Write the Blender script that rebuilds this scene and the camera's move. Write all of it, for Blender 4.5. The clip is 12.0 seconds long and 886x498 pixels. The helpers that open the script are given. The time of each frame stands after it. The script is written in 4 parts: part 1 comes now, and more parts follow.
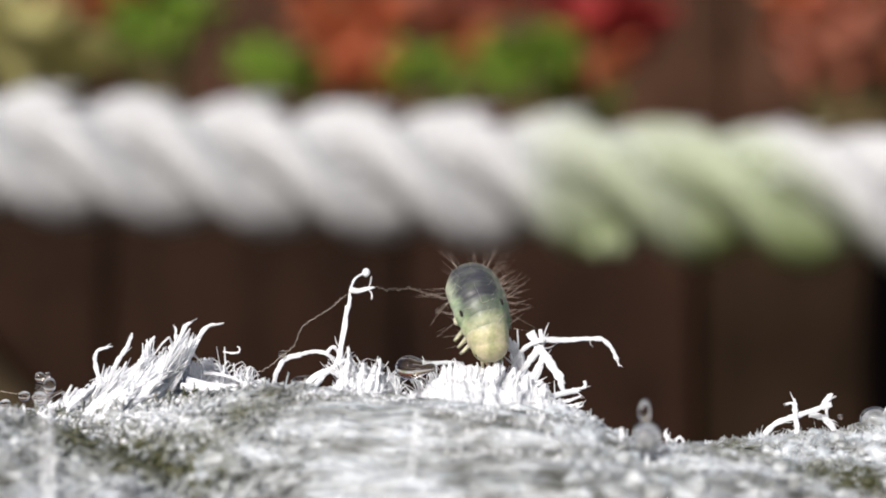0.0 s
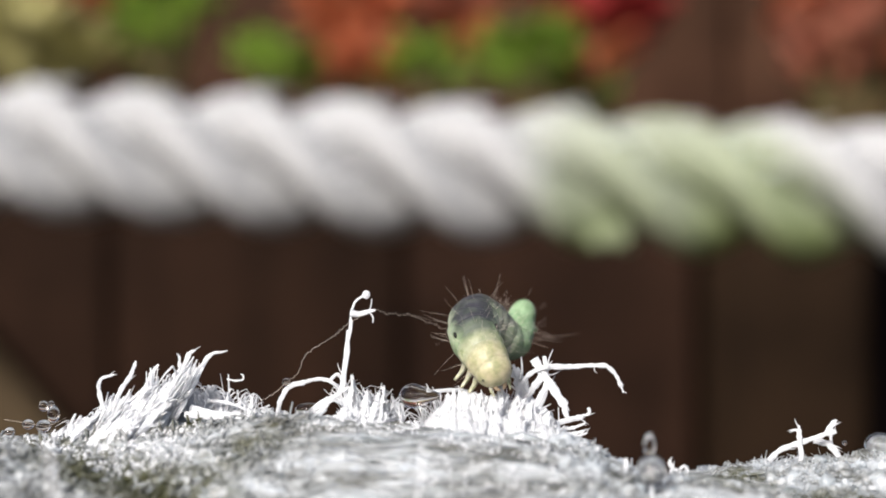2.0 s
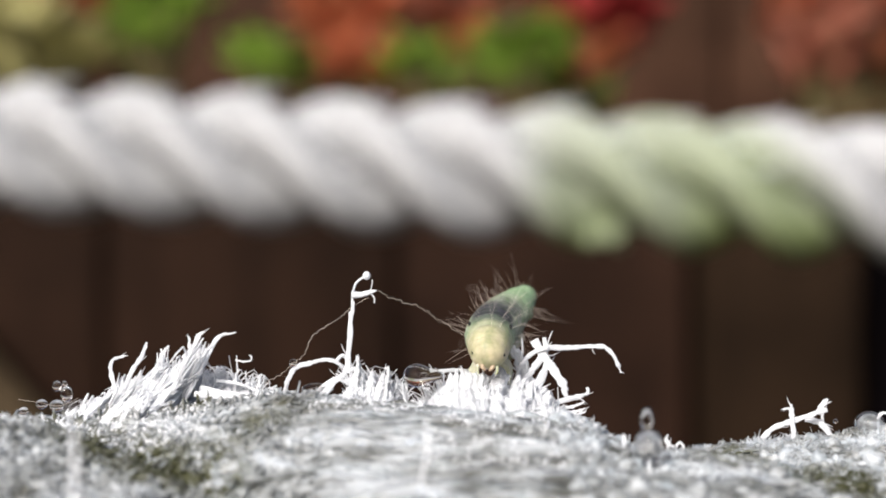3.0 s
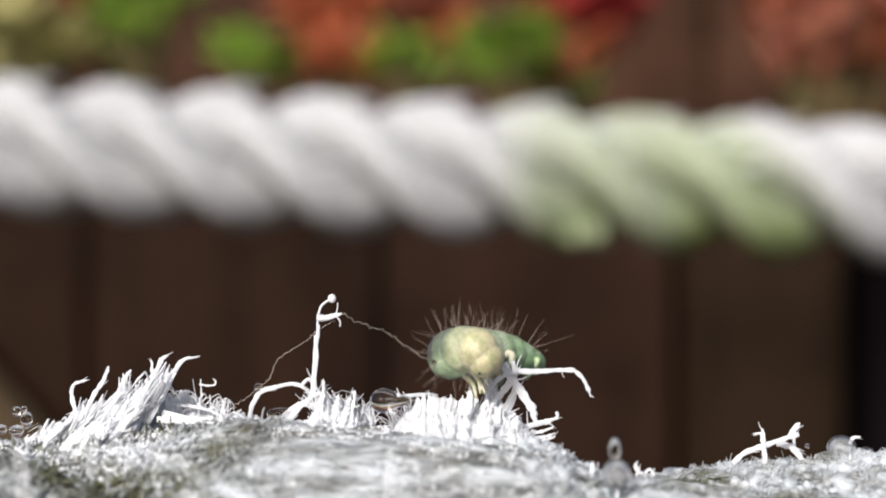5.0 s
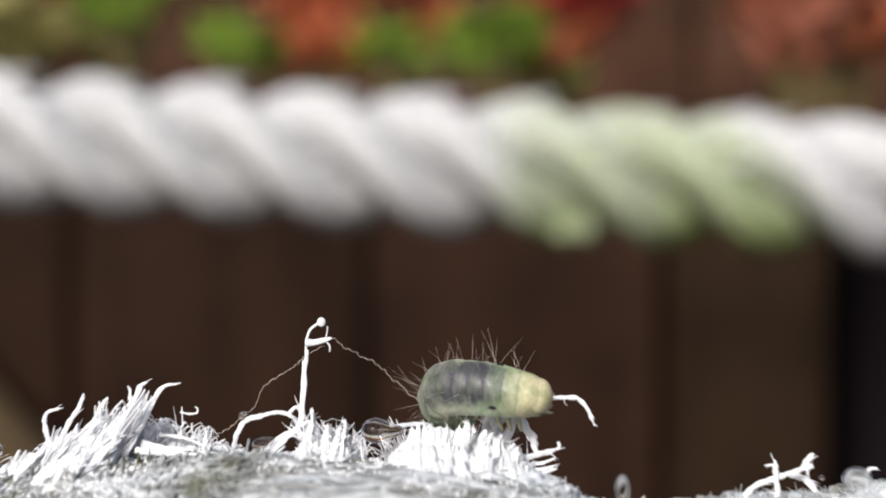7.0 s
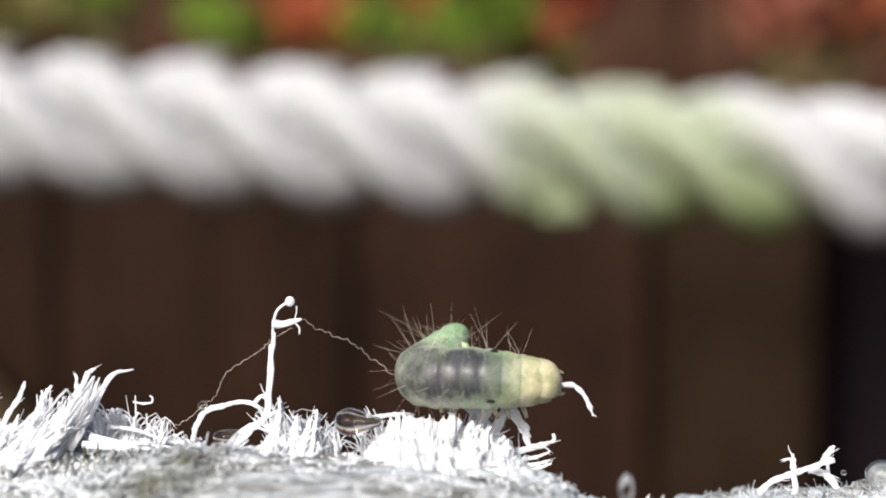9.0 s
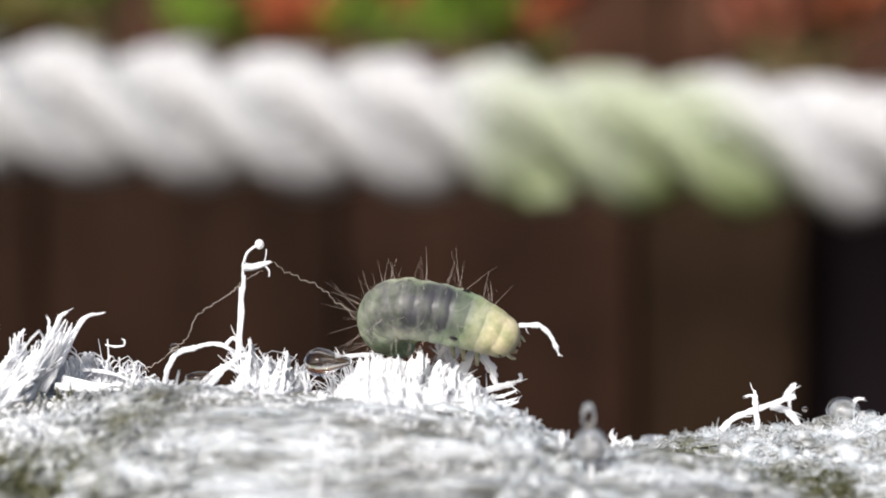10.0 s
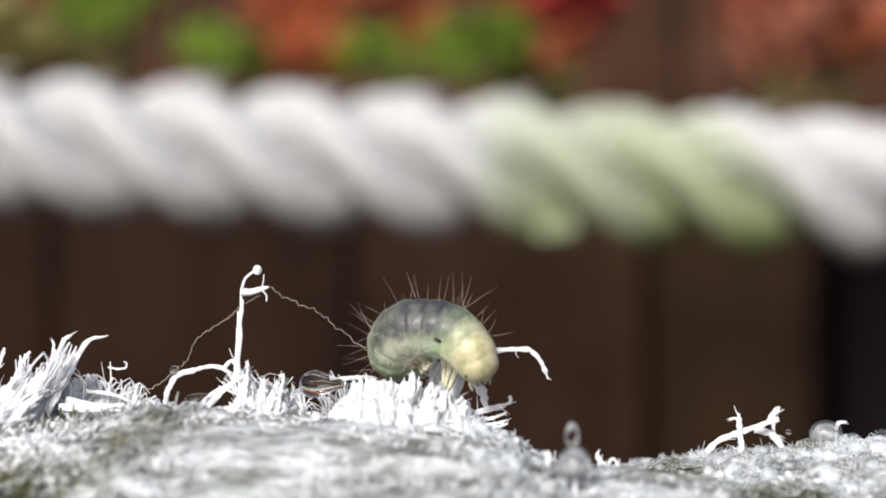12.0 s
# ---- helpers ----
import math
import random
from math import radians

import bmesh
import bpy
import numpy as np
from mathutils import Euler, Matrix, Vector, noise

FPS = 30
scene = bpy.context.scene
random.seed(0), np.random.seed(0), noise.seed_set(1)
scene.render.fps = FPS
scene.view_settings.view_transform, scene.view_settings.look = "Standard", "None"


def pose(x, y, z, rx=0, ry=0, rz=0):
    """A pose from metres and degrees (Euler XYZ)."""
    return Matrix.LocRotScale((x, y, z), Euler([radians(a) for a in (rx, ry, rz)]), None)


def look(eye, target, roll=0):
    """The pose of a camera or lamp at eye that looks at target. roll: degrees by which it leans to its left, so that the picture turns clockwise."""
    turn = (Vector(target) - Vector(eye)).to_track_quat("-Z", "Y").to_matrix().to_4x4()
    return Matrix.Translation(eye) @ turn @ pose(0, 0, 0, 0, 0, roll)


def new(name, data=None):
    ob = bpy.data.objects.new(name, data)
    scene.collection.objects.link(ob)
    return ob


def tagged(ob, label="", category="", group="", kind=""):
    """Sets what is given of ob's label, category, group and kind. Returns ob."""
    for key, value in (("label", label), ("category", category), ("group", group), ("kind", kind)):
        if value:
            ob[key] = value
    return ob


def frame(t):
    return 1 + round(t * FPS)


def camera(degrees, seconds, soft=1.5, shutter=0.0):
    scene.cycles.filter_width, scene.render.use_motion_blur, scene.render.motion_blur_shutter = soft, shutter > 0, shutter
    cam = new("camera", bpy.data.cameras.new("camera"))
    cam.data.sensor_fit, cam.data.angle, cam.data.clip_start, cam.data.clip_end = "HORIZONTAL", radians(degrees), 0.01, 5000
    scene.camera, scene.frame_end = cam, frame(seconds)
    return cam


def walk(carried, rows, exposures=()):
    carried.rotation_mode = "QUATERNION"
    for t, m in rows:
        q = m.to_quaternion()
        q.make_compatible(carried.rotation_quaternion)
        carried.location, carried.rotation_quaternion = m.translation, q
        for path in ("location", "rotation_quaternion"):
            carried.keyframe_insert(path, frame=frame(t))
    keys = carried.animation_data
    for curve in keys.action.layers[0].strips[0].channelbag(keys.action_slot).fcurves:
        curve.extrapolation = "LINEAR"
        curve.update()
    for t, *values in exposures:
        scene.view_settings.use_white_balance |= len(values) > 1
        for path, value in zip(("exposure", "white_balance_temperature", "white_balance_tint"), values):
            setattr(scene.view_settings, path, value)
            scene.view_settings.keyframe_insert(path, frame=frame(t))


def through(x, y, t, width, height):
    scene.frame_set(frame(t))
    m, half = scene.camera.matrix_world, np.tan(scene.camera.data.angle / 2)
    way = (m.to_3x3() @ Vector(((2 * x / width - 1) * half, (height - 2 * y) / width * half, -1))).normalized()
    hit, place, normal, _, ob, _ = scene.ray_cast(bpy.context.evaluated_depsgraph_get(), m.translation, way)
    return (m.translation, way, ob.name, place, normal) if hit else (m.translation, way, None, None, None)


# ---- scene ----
# A young hairy caterpillar writhes on a frayed rope in a garden.
# One lens, close up: everything behind the near rope melts into blur.
MM = 0.001

cam = camera(40, 12.0, soft=1.8, shutter=0.5)
cam.data.dof.use_dof = True
cam.data.dof.focus_distance = 0.0285
cam.data.dof.aperture_fstop = 52.0
walk(cam, [
    (0, pose(0.000000, -0.028800, 0.003700, 90.000, -0.000, -0.000)),
    (0.5, pose(0.000210, -0.029109, 0.004209, 89.841, 0.165, 0.243)),
    (1, pose(0.000043, -0.029104, 0.004641, 89.727, 0.192, 0.183)),
    (1.5, pose(-0.000258, -0.028905, 0.004667, 89.586, 0.246, 0.272)),
    (2, pose(-0.000068, -0.028739, 0.004643, 89.403, 0.144, 0.036)),
    (2.5, pose(-0.000298, -0.029239, 0.004675, 89.196, 0.058, -0.028)),
    (2.7, pose(-0.000288, -0.029570, 0.004207, 89.455, 0.081, -0.169)),
    (4.3, pose(-0.000369, -0.029351, 0.004609, 89.004, 0.309, -0.412)),
    (4.5, pose(-0.000392, -0.029109, 0.004499, 88.893, 0.232, -0.639)),
    (5, pose(0.000142, -0.029109, 0.004932, 89.144, 0.115, -0.958)),
    (5.5, pose(0.000210, -0.029226, 0.005153, 89.341, 0.029, -1.112)),
    (6, pose(0.000216, -0.029361, 0.004323, 89.024, -0.083, -1.353)),
    (6.5, pose(0.000105, -0.029266, 0.005173, 89.063, -0.120, -1.503)),
    (7, pose(-0.000062, -0.027493, 0.005586, 88.714, -0.042, -1.625)),
    (7.2, pose(-0.000112, -0.025898, 0.005390, 88.776, -0.103, -1.342)),
    (8.8, pose(0.000157, -0.024939, 0.005302, 87.885, -0.100, -1.895)),
    (9, pose(0.000139, -0.024724, 0.005315, 87.839, -0.051, -2.174)),
    (9.5, pose(0.000102, -0.024945, 0.004694, 87.394, 0.201, -2.527)),
    (10, pose(0.000510, -0.025184, 0.004293, 87.497, 0.372, -2.842)),
    (10.5, pose(0.000570, -0.025618, 0.004179, 88.127, 0.371, -2.473)),
    (11, pose(0.000840, -0.025660, 0.004707, 88.733, 0.343, -2.378)),
    (11.5, pose(0.000863, -0.025949, 0.004265, 88.919, 0.294, -2.297)),
    (12, pose(0.000941, -0.026027, 0.004106, 89.207, 0.302, -2.179)),
], exposures=[(0.0, 0.35), (6.5, 0.38), (8.9, 0.54), (12.0, 0.46)])

# ---- light: soft daylight under a bright, thinly clouded sky ----
world = bpy.data.worlds.new("daylight")
scene.world = world
world.use_nodes = True
wn = world.node_tree.nodes
sky = wn.new("ShaderNodeTexSky")
sky.sky_type = "NISHITA"
sky.sun_disc = False
sky.sun_elevation = radians(34)
sky.sun_rotation = radians(207)
sky.air_density, sky.dust_density, sky.ozone_density = 0.6, 4.0, 0.8
wn["Background"].inputs["Strength"].default_value = 0.12
world.node_tree.links.new(sky.outputs["Color"], wn["Background"].inputs["Color"])

sun = new("sun", bpy.data.lights.new("sun", "SUN"))
sun.data.energy, sun.data.angle, sun.data.color = 4.0, radians(12), (1.0, 0.97, 0.94)
sun.matrix_basis = look((-0.48, -0.95, 0.72), (0, 0, 0))


# ---- materials ----
def shader(name, rough=0.6, spec=0.4):
    m = bpy.data.materials.new(name)
    m.use_nodes = True
    nt = m.node_tree
    b = nt.nodes["Principled BSDF"]
    b.inputs["Roughness"].default_value = rough
    b.inputs["Specular IOR Level"].default_value = spec
    return m, nt, b


def node(nt, kind, **values):
    n = nt.nodes.new(kind)
    for k, v in values.items():
        n.inputs[k.replace("_", " ")].default_value = v
    return n


def coords(nt, scale=(1, 1, 1)):
    tc = nt.nodes.new("ShaderNodeTexCoord")
    mp = nt.nodes.new("ShaderNodeMapping")
    mp.inputs["Scale"].default_value = scale
    nt.links.new(tc.outputs["Object"], mp.inputs["Vector"])
    return mp.outputs["Vector"]


def ramp(nt, source, stops):
    r = nt.nodes.new("ShaderNodeValToRGB")
    el = r.color_ramp.elements
    while len(el) < len(stops):
        el.new(0.5)
    for e, (p, c) in zip(el, stops):
        e.position, e.color = p, (*c, 1) if len(c) == 3 else c
    nt.links.new(source, r.inputs["Fac"])
    return r.outputs["Color"]


def grey(v):
    return (v, v, v)


def noisy(nt, vec, scale, detail=5, rough=0.6):
    n = node(nt, "ShaderNodeTexNoise", Scale=scale, Detail=detail, Roughness=rough)
    nt.links.new(vec, n.inputs["Vector"])
    return n.outputs["Fac"]


def mixed(nt, fac, a, b, how="MIX"):
    m = nt.nodes.new("ShaderNodeMix")
    m.data_type, m.blend_type = "RGBA", how
    for key, value in (("Factor", fac), ("A", a), ("B", b)):
        sock = [s for s in m.inputs if s.name == key and s.type == ("VALUE" if key == "Factor" else "RGBA")][0]
        if isinstance(value, (int, float)):
            sock.default_value = value
        elif isinstance(value, tuple):
            sock.default_value = (*value, 1)
        else:
            nt.links.new(value, sock)
    return [s for s in m.outputs if s.type == "RGBA"][0]


def bumped(nt, b, height, strength, distance):
    u = node(nt, "ShaderNodeBump", Strength=strength, Distance=distance)
    nt.links.new(height, u.inputs["Height"])
    nt.links.new(u.outputs["Normal"], b.inputs["Normal"])


def mossy(nt, vec, col):
    """Olive moss that has grown in a few patches of the near rope."""
    for (x, y, z), size in (((-7.75, -2.8, -0.8), 1.9), ((-6.55, -3.4, -1.1), 1.7), ((-5.1, -3.4, -1.1), 1.6), ((-9.3, -1.8, -0.4), 1.7), ((-4.1, -2.4, -0.5), 1.3), ((-2.1, -1.8, -0.3), 1.1), ((-5.9, -1.0, 0.3), 0.6), ((6.25, -2.2, -1.1), 1.5), ((6.5, -1.2, -0.8), 1.2), ((5.8, -0.9, -0.75), 0.8), ((7.5, -2.6, -1.3), 1.4), ((8.65, -2.8, -1.2), 1.3)):
        d = nt.nodes.new("ShaderNodeVectorMath")
        d.operation = "DISTANCE"
        tc = nt.nodes.new("ShaderNodeTexCoord")
        nt.links.new(tc.outputs["Object"], d.inputs[0])
        d.inputs[1].default_value = (x * MM, y * MM, z * MM)
        mr = nt.nodes.new("ShaderNodeMapRange")
        mr.interpolation_type = "SMOOTHSTEP"
        for key, value in (("From Min", size * 0.4 * MM), ("From Max", size * MM), ("To Min", 1.0), ("To Max", 0.0)):
            mr.inputs[key].default_value = value
        nt.links.new(d.outputs["Value"], mr.inputs["Value"])
        blot = ramp(nt, noisy(nt, vec, 2300, 5, 0.75), [(0.40, grey(0.0)), (0.54, grey(1.0))])
        mask = mixed(nt, 1.0, mr.outputs["Result"], blot, "MULTIPLY")
        col = mixed(nt, mask, col, (0.066, 0.068, 0.028))
    return col


def rope_material(name, dirt, grain, algae=None, white=0.72, cool=1.0):
    """Weathered white synthetic rope: pale fibre with grey grime and olive algae in patches."""
    m, nt, b = shader(name, 0.55, 0.35)
    vec = coords(nt, (1, 1, 1))
    long = coords(nt, (0.16, 1, 1))
    fine = noisy(nt, long, grain * 4, 6, 0.7)
    patch = noisy(nt, coords(nt, (0.28, 1, 1)), grain, 6, 0.72)
    base = ramp(nt, fine, [(0.25, (white * 0.62 * cool, white * 0.62, white * 0.62 / cool)), (0.6, (white * cool, white, white * 1.01 / cool))])
    grime = ramp(nt, patch, [(0.5 - dirt, (0, 0, 0)), (0.67 - dirt * 0.9, (1, 1, 1))])
    col = mixed(nt, grime, (0.055, 0.054, 0.034), base)
    if algae:
        tc = nt.nodes.new("ShaderNodeTexCoord")
        sep = nt.nodes.new("ShaderNodeSeparateXYZ")
        nt.links.new(tc.outputs["Object"], sep.inputs["Vector"])
        mr = nt.nodes.new("ShaderNodeMapRange")
        mr.interpolation_type = "SMOOTHSTEP"
        a0, a1, a2, a3 = algae
        up, down = mr, nt.nodes.new("ShaderNodeMapRange")
        down.interpolation_type = "SMOOTHSTEP"
        drop = nt.nodes.new("ShaderNodeMath")
        drop.operation = "MULTIPLY_ADD"
        drop.inputs[1].default_value = 0.8
        nt.links.new(sep.outputs["Z"], drop.inputs[0])
        nt.links.new(sep.outputs["X"], drop.inputs[2])
        run = (sep.outputs["X"], drop.outputs["Value"])
        for q, lo, hi, f0, f1 in ((up, a0, a1, 0, 1), (down, a2, a3, 1, 0)):
            q.inputs["From Min"].default_value, q.inputs["From Max"].default_value = lo, hi
            q.inputs["To Min"].default_value, q.inputs["To Max"].default_value = f0, f1
            nt.links.new(run[q == down], q.inputs["Value"])
        mul = nt.nodes.new("ShaderNodeMath")
        mul.operation = "MULTIPLY"
        nt.links.new(up.outputs["Result"], mul.inputs[0])
        nt.links.new(down.outputs["Result"], mul.inputs[1])
        blot = ramp(nt, noisy(nt, vec, 45, 3), [(0.25, grey(0.45)), (0.6, grey(1.0))])
        low = nt.nodes.new("ShaderNodeMapRange")
        for key, value in (("From Min", 0.004), ("From Max", 0.020), ("To Min", 1.0), ("To Max", 0.6)):
            low.inputs[key].default_value = value
        nt.links.new(sep.outputs["Z"], low.inputs["Value"])
        both = mixed(nt, 1.0, mixed(nt, 1.0, mul.outputs["Value"], blot, "MULTIPLY"), low.outputs["Result"], "MULTIPLY")
        green = mixed(nt, 1.0, col, (0.50, 0.64, 0.20), "MULTIPLY")
        col = mixed(nt, both, col, green)
    if not algae:
        col = mossy(nt, vec, col)
    nt.links.new(col, b.inputs["Base Color"])
    bumped(nt, b, fine, 0.6, 0.0003)
    return m


def fibre_material(name, lo, hi, dirt=0.0, grain=600.0, through=0.25):
    """Loose white plastic fibre, each one of its own shade, letting some light through."""
    m, nt, b = shader(name, 0.42, 0.45)
    geo = nt.nodes.new("ShaderNodeNewGeometry")
    if not dirt:
        lo, hi = lo * 1.01, hi * 1.03
    col = ramp(nt, geo.outputs["Random Per Island"], [(0.0, (lo * 0.975, lo * 0.985, lo * 1.005)), (1.0, (hi * 0.955, hi * 0.97, hi * 0.99))]) if not dirt else ramp(nt, geo.outputs["Random Per Island"], [(0.0, (lo * 0.90, lo * 0.99, lo * 1.05)), (0.5, (hi * 0.90, hi * 0.935, hi * 0.965)), (1.0, (hi * 0.93, hi * 0.985, hi * 1.03))])
    vec = coords(nt)
    if dirt:
        patch = noisy(nt, coords(nt, (0.28, 1, 1)), grain, 6, 0.72)
        mask = ramp(nt, patch, [(0.5 - dirt, (0, 0, 0)), (0.67 - dirt * 0.9, (1, 1, 1))])
        col = mossy(nt, vec, mixed(nt, mask, mixed(nt, 0.85, col, (0.06, 0.059, 0.04)), col))
    nt.links.new(col, b.inputs["Base Color"])
    bumped(nt, b, noisy(nt, vec, 5000, 3), 0.3, 0.00003)
    tr = nt.nodes.new("ShaderNodeBsdfTranslucent")
    nt.links.new(col, tr.inputs["Color"])
    mx = node(nt, "ShaderNodeMixShader", Fac=through)
    nt.links.new(b.outputs["BSDF"], mx.inputs[1])
    nt.links.new(tr.outputs["BSDF"], mx.inputs[2])
    nt.links.new(mx.outputs["Shader"], nt.nodes["Material Output"].inputs["Surface"])
    return m


def wood_material(name, dark, light, grain=60.0, rough=0.75):
    m, nt, b = shader(name, rough, 0.05)
    info = nt.nodes.new("ShaderNodeObjectInfo")
    vec = coords(nt, (1, 1, 0.08))
    streak = noisy(nt, vec, grain, 8, 0.65)
    col = ramp(nt, streak, [(0.3, dark), (0.7, light)])
    blot = ramp(nt, noisy(nt, coords(nt), 16, 4), [(0.35, grey(0.66)), (0.65, grey(1.3))])
    col = mixed(nt, 1.0, col, blot, "MULTIPLY")
    each = ramp(nt, info.outputs["Random"], [(0, grey(0.85)), (1, grey(1.1))])
    col = mixed(nt, 1.0, col, each, "MULTIPLY")
    nt.links.new(col, b.inputs["Base Color"])
    bumped(nt, b, streak, 0.4, 0.002)
    return m


def leaf_material(name, a, c):
    m, nt, b = shader(name, 0.5, 0.4)
    info = nt.nodes.new("ShaderNodeObjectInfo")
    col = ramp(nt, info.outputs["Random"], [(0, a), (1, c)])
    vein = ramp(nt, noisy(nt, coords(nt), 160, 4), [(0.3, grey(0.75)), (0.7, grey(1.15))])
    col = mixed(nt, 1.0, col, vein, "MULTIPLY")
    nt.links.new(col, b.inputs["Base Color"])
    tr = nt.nodes.new("ShaderNodeBsdfTranslucent")
    nt.links.new(col, tr.inputs["Color"])
    mx = node(nt, "ShaderNodeMixShader", Fac=0.3)
    nt.links.new(b.outputs["BSDF"], mx.inputs[1])
    nt.links.new(tr.outputs["BSDF"], mx.inputs[2])
    nt.links.new(mx.outputs["Shader"], nt.nodes["Material Output"].inputs["Surface"])
    return m


def flesh_material(name, side, back=None, edge=0.25, spread=0.35, soft=0.5, side_end=None, back_end=None, shift=0.0):
    """Translucent caterpillar skin. back: the tint of the gut that shows through along the upper side; the _end tints are those towards the tail."""
    m, nt, b = shader(name, 0.55, 0.35)
    vec = coords(nt)
    vec.node.inputs["Location"].default_value = (0, shift * MM, 0)
    tc = nt.nodes.new("ShaderNodeTexCoord")
    sep = nt.nodes.new("ShaderNodeSeparateXYZ")
    nt.links.new(tc.outputs["Object"], sep.inputs["Vector"])

    def band(axis, lo, hi):
        mr = nt.nodes.new("ShaderNodeMapRange")
        mr.interpolation_type = "SMOOTHSTEP"
        mr.inputs["From Min"].default_value, mr.inputs["From Max"].default_value = lo * MM, hi * MM
        nt.links.new(sep.outputs[axis], mr.inputs["Value"])
        return mr.outputs["Result"]

    along = band("Y", -0.15, 0.15)
    col = mixed(nt, along, side, side_end or side)
    if back:
        blot = ramp(nt, noisy(nt, vec, 1100, 5, 0.7), [(0.36, grey(0.58)), (0.54, grey(1.0))])
        wander = nt.nodes.new("ShaderNodeMath")
        wander.operation = "MULTIPLY_ADD"
        wander.inputs[1].default_value, wander.inputs[2].default_value = 0.55 * MM, -0.27 * MM
        nt.links.new(noisy(nt, vec, 3200, 3, 0.6), wander.inputs[0])
        shift = nt.nodes.new("ShaderNodeMath")
        nt.links.new(sep.outputs["Z"], shift.inputs[0])
        nt.links.new(wander.outputs["Value"], shift.inputs[1])
        upper = nt.nodes.new("ShaderNodeMapRange")
        upper.interpolation_type = "SMOOTHSTEP"
        upper.inputs["From Min"].default_value, upper.inputs["From Max"].default_value = edge * MM, (edge + spread) * MM
        nt.links.new(shift.outputs["Value"], upper.inputs["Value"])
        wrinkle = ramp(nt, noisy(nt, coords(nt, (0.25, 1, 0.25)), 9000, 2, 0.5), [(0.32, grey(0.88)), (0.52, grey(1.0))])
        mask = mixed(nt, 1.0, mixed(nt, 1.0, upper.outputs["Result"], blot, "MULTIPLY"), wrinkle, "MULTIPLY")
        col = mixed(nt, mask, col, mixed(nt, along, back, back_end or back))
    cloud = ramp(nt, noisy(nt, vec, 3300, 4, 0.65), [(0.34, (0.66, 0.74, 0.62)), (0.5, grey(1.0)), (0.64, (1.18, 1.14, 1.2))])
    col = mixed(nt, 1.0, col, cloud, "MULTIPLY")
    speck = noisy(nt, vec, 9000, 4, 0.6)
    col = mixed(nt, 1.0, col, ramp(nt, speck, [(0.3, grey(0.85)), (0.7, grey(1.1))]), "MULTIPLY")
    nt.links.new(col, b.inputs["Base Color"])
    b.inputs["Subsurface Weight"].default_value = soft
    b.inputs["Subsurface Radius"].default_value = (0.9, 1.0, 0.6)
    b.inputs["Subsurface Scale"].default_value = 0.14 * MM
    b.inputs["Coat Weight"].default_value = 0.12
    b.inputs["Coat Roughness"].default_value = 0.28
    bumped(nt, b, speck, 0.25, 0.00004)
    return m


def plain_material(name, colour, rough=0.5, spec=0.4, scale=2000.0):
    m, nt, b = shader(name, rough, spec)
    n = noisy(nt, coords(nt), scale, 4)
    nt.links.new(ramp(nt, n, [(0.3, tuple(v * 0.8 for v in colour)), (0.7, tuple(v * 1.15 for v in colour))]), b.inputs["Base Color"])
    return m


def water_material():
    m, nt, b = shader("water", 0.0, 0.5)
    b.inputs["Base Color"].default_value = (1, 1, 1, 1)
    b.inputs["Transmission Weight"].default_value = 1.0
    b.inputs["IOR"].default_value = 1.333
    return m


ROPE_NEAR = rope_material("weathered_rope_near", 0.10, 1500.0, None, 0.55, 0.925)
ROPE_FAR = rope_material("weathered_rope_far", 0.36, 160.0, (0.008, 0.020, 0.057, 0.066), 0.385, 0.985)
FIBRE_SURFACE = fibre_material("surface_fibre", 0.42, 0.64, 0.115, 1500.0)
FIBRE_PALE = fibre_material("pale_fibre", 0.52, 0.70, 0.09, 1500.0, through=0.4)
FIBRE_COTTON = fibre_material("cottony_fibre", 0.62, 0.82, 0.17, 1500.0, through=0.5)
FIBRE_CLEAN = fibre_material("clean_fibre", 0.90, 0.945, through=0.48)
SILK = plain_material("silk", (0.62, 0.55, 0.48), 0.35, 0.5)
WATER = water_material()
BOARD = wood_material("brown_stained_board", (0.0122, 0.0060, 0.0037), (0.0252, 0.0123, 0.0076))
BOARD_DARK = wood_material("dark_brown_board", (0.0094, 0.0046, 0.0027), (0.0196, 0.0095, 0.0056))
BACK_FENCE = wood_material("old_fence_board", (0.030, 0.0145, 0.0085), (0.054, 0.0265, 0.016))
SOIL = plain_material("soil", (0.03, 0.022, 0.015), 0.95, 0.1, 120.0)
# near-black and dark purple: the shade beyond the bed's corner, put into the colour
SHADE_POT = plain_material("shade_black", (0.0058, 0.0036, 0.0048), 0.8, 0.1, 80.0)
PURPLE = plain_material("shade_purple", (0.00768, 0.00384, 0.0064), 0.8, 0.1, 60.0)
BOARD_OLD = wood_material("olive_brown_board", (0.0098, 0.0055, 0.0030), (0.0187, 0.0106, 0.0058))
PALE_WOOD = wood_material("bleached_stake", (0.030, 0.021, 0.012), (0.050, 0.036, 0.021))
GREEN_LEAF = leaf_material("green_leaf", (0.17, 0.29, 0.03), (0.28, 0.42, 0.06))
LIME_LEAF = leaf_material("straw_leaf", (0.32, 0.29, 0.11), (0.43, 0.40, 0.17))
RED_LEAF = leaf_material("rust_red_leaf", (0.42, 0.09, 0.04), (0.58, 0.19, 0.085))
CRIMSON_LEAF = leaf_material("crimson_leaf", (0.2816, 0.02304, 0.0256), (0.4224, 0.0512, 0.0448))
PINK_LEAF = leaf_material("pink_brown_leaf", (0.31, 0.092, 0.056), (0.42, 0.165, 0.105))
STEM = plain_material("stem", (0.10, 0.08, 0.03), 0.7, 0.3, 200.0)


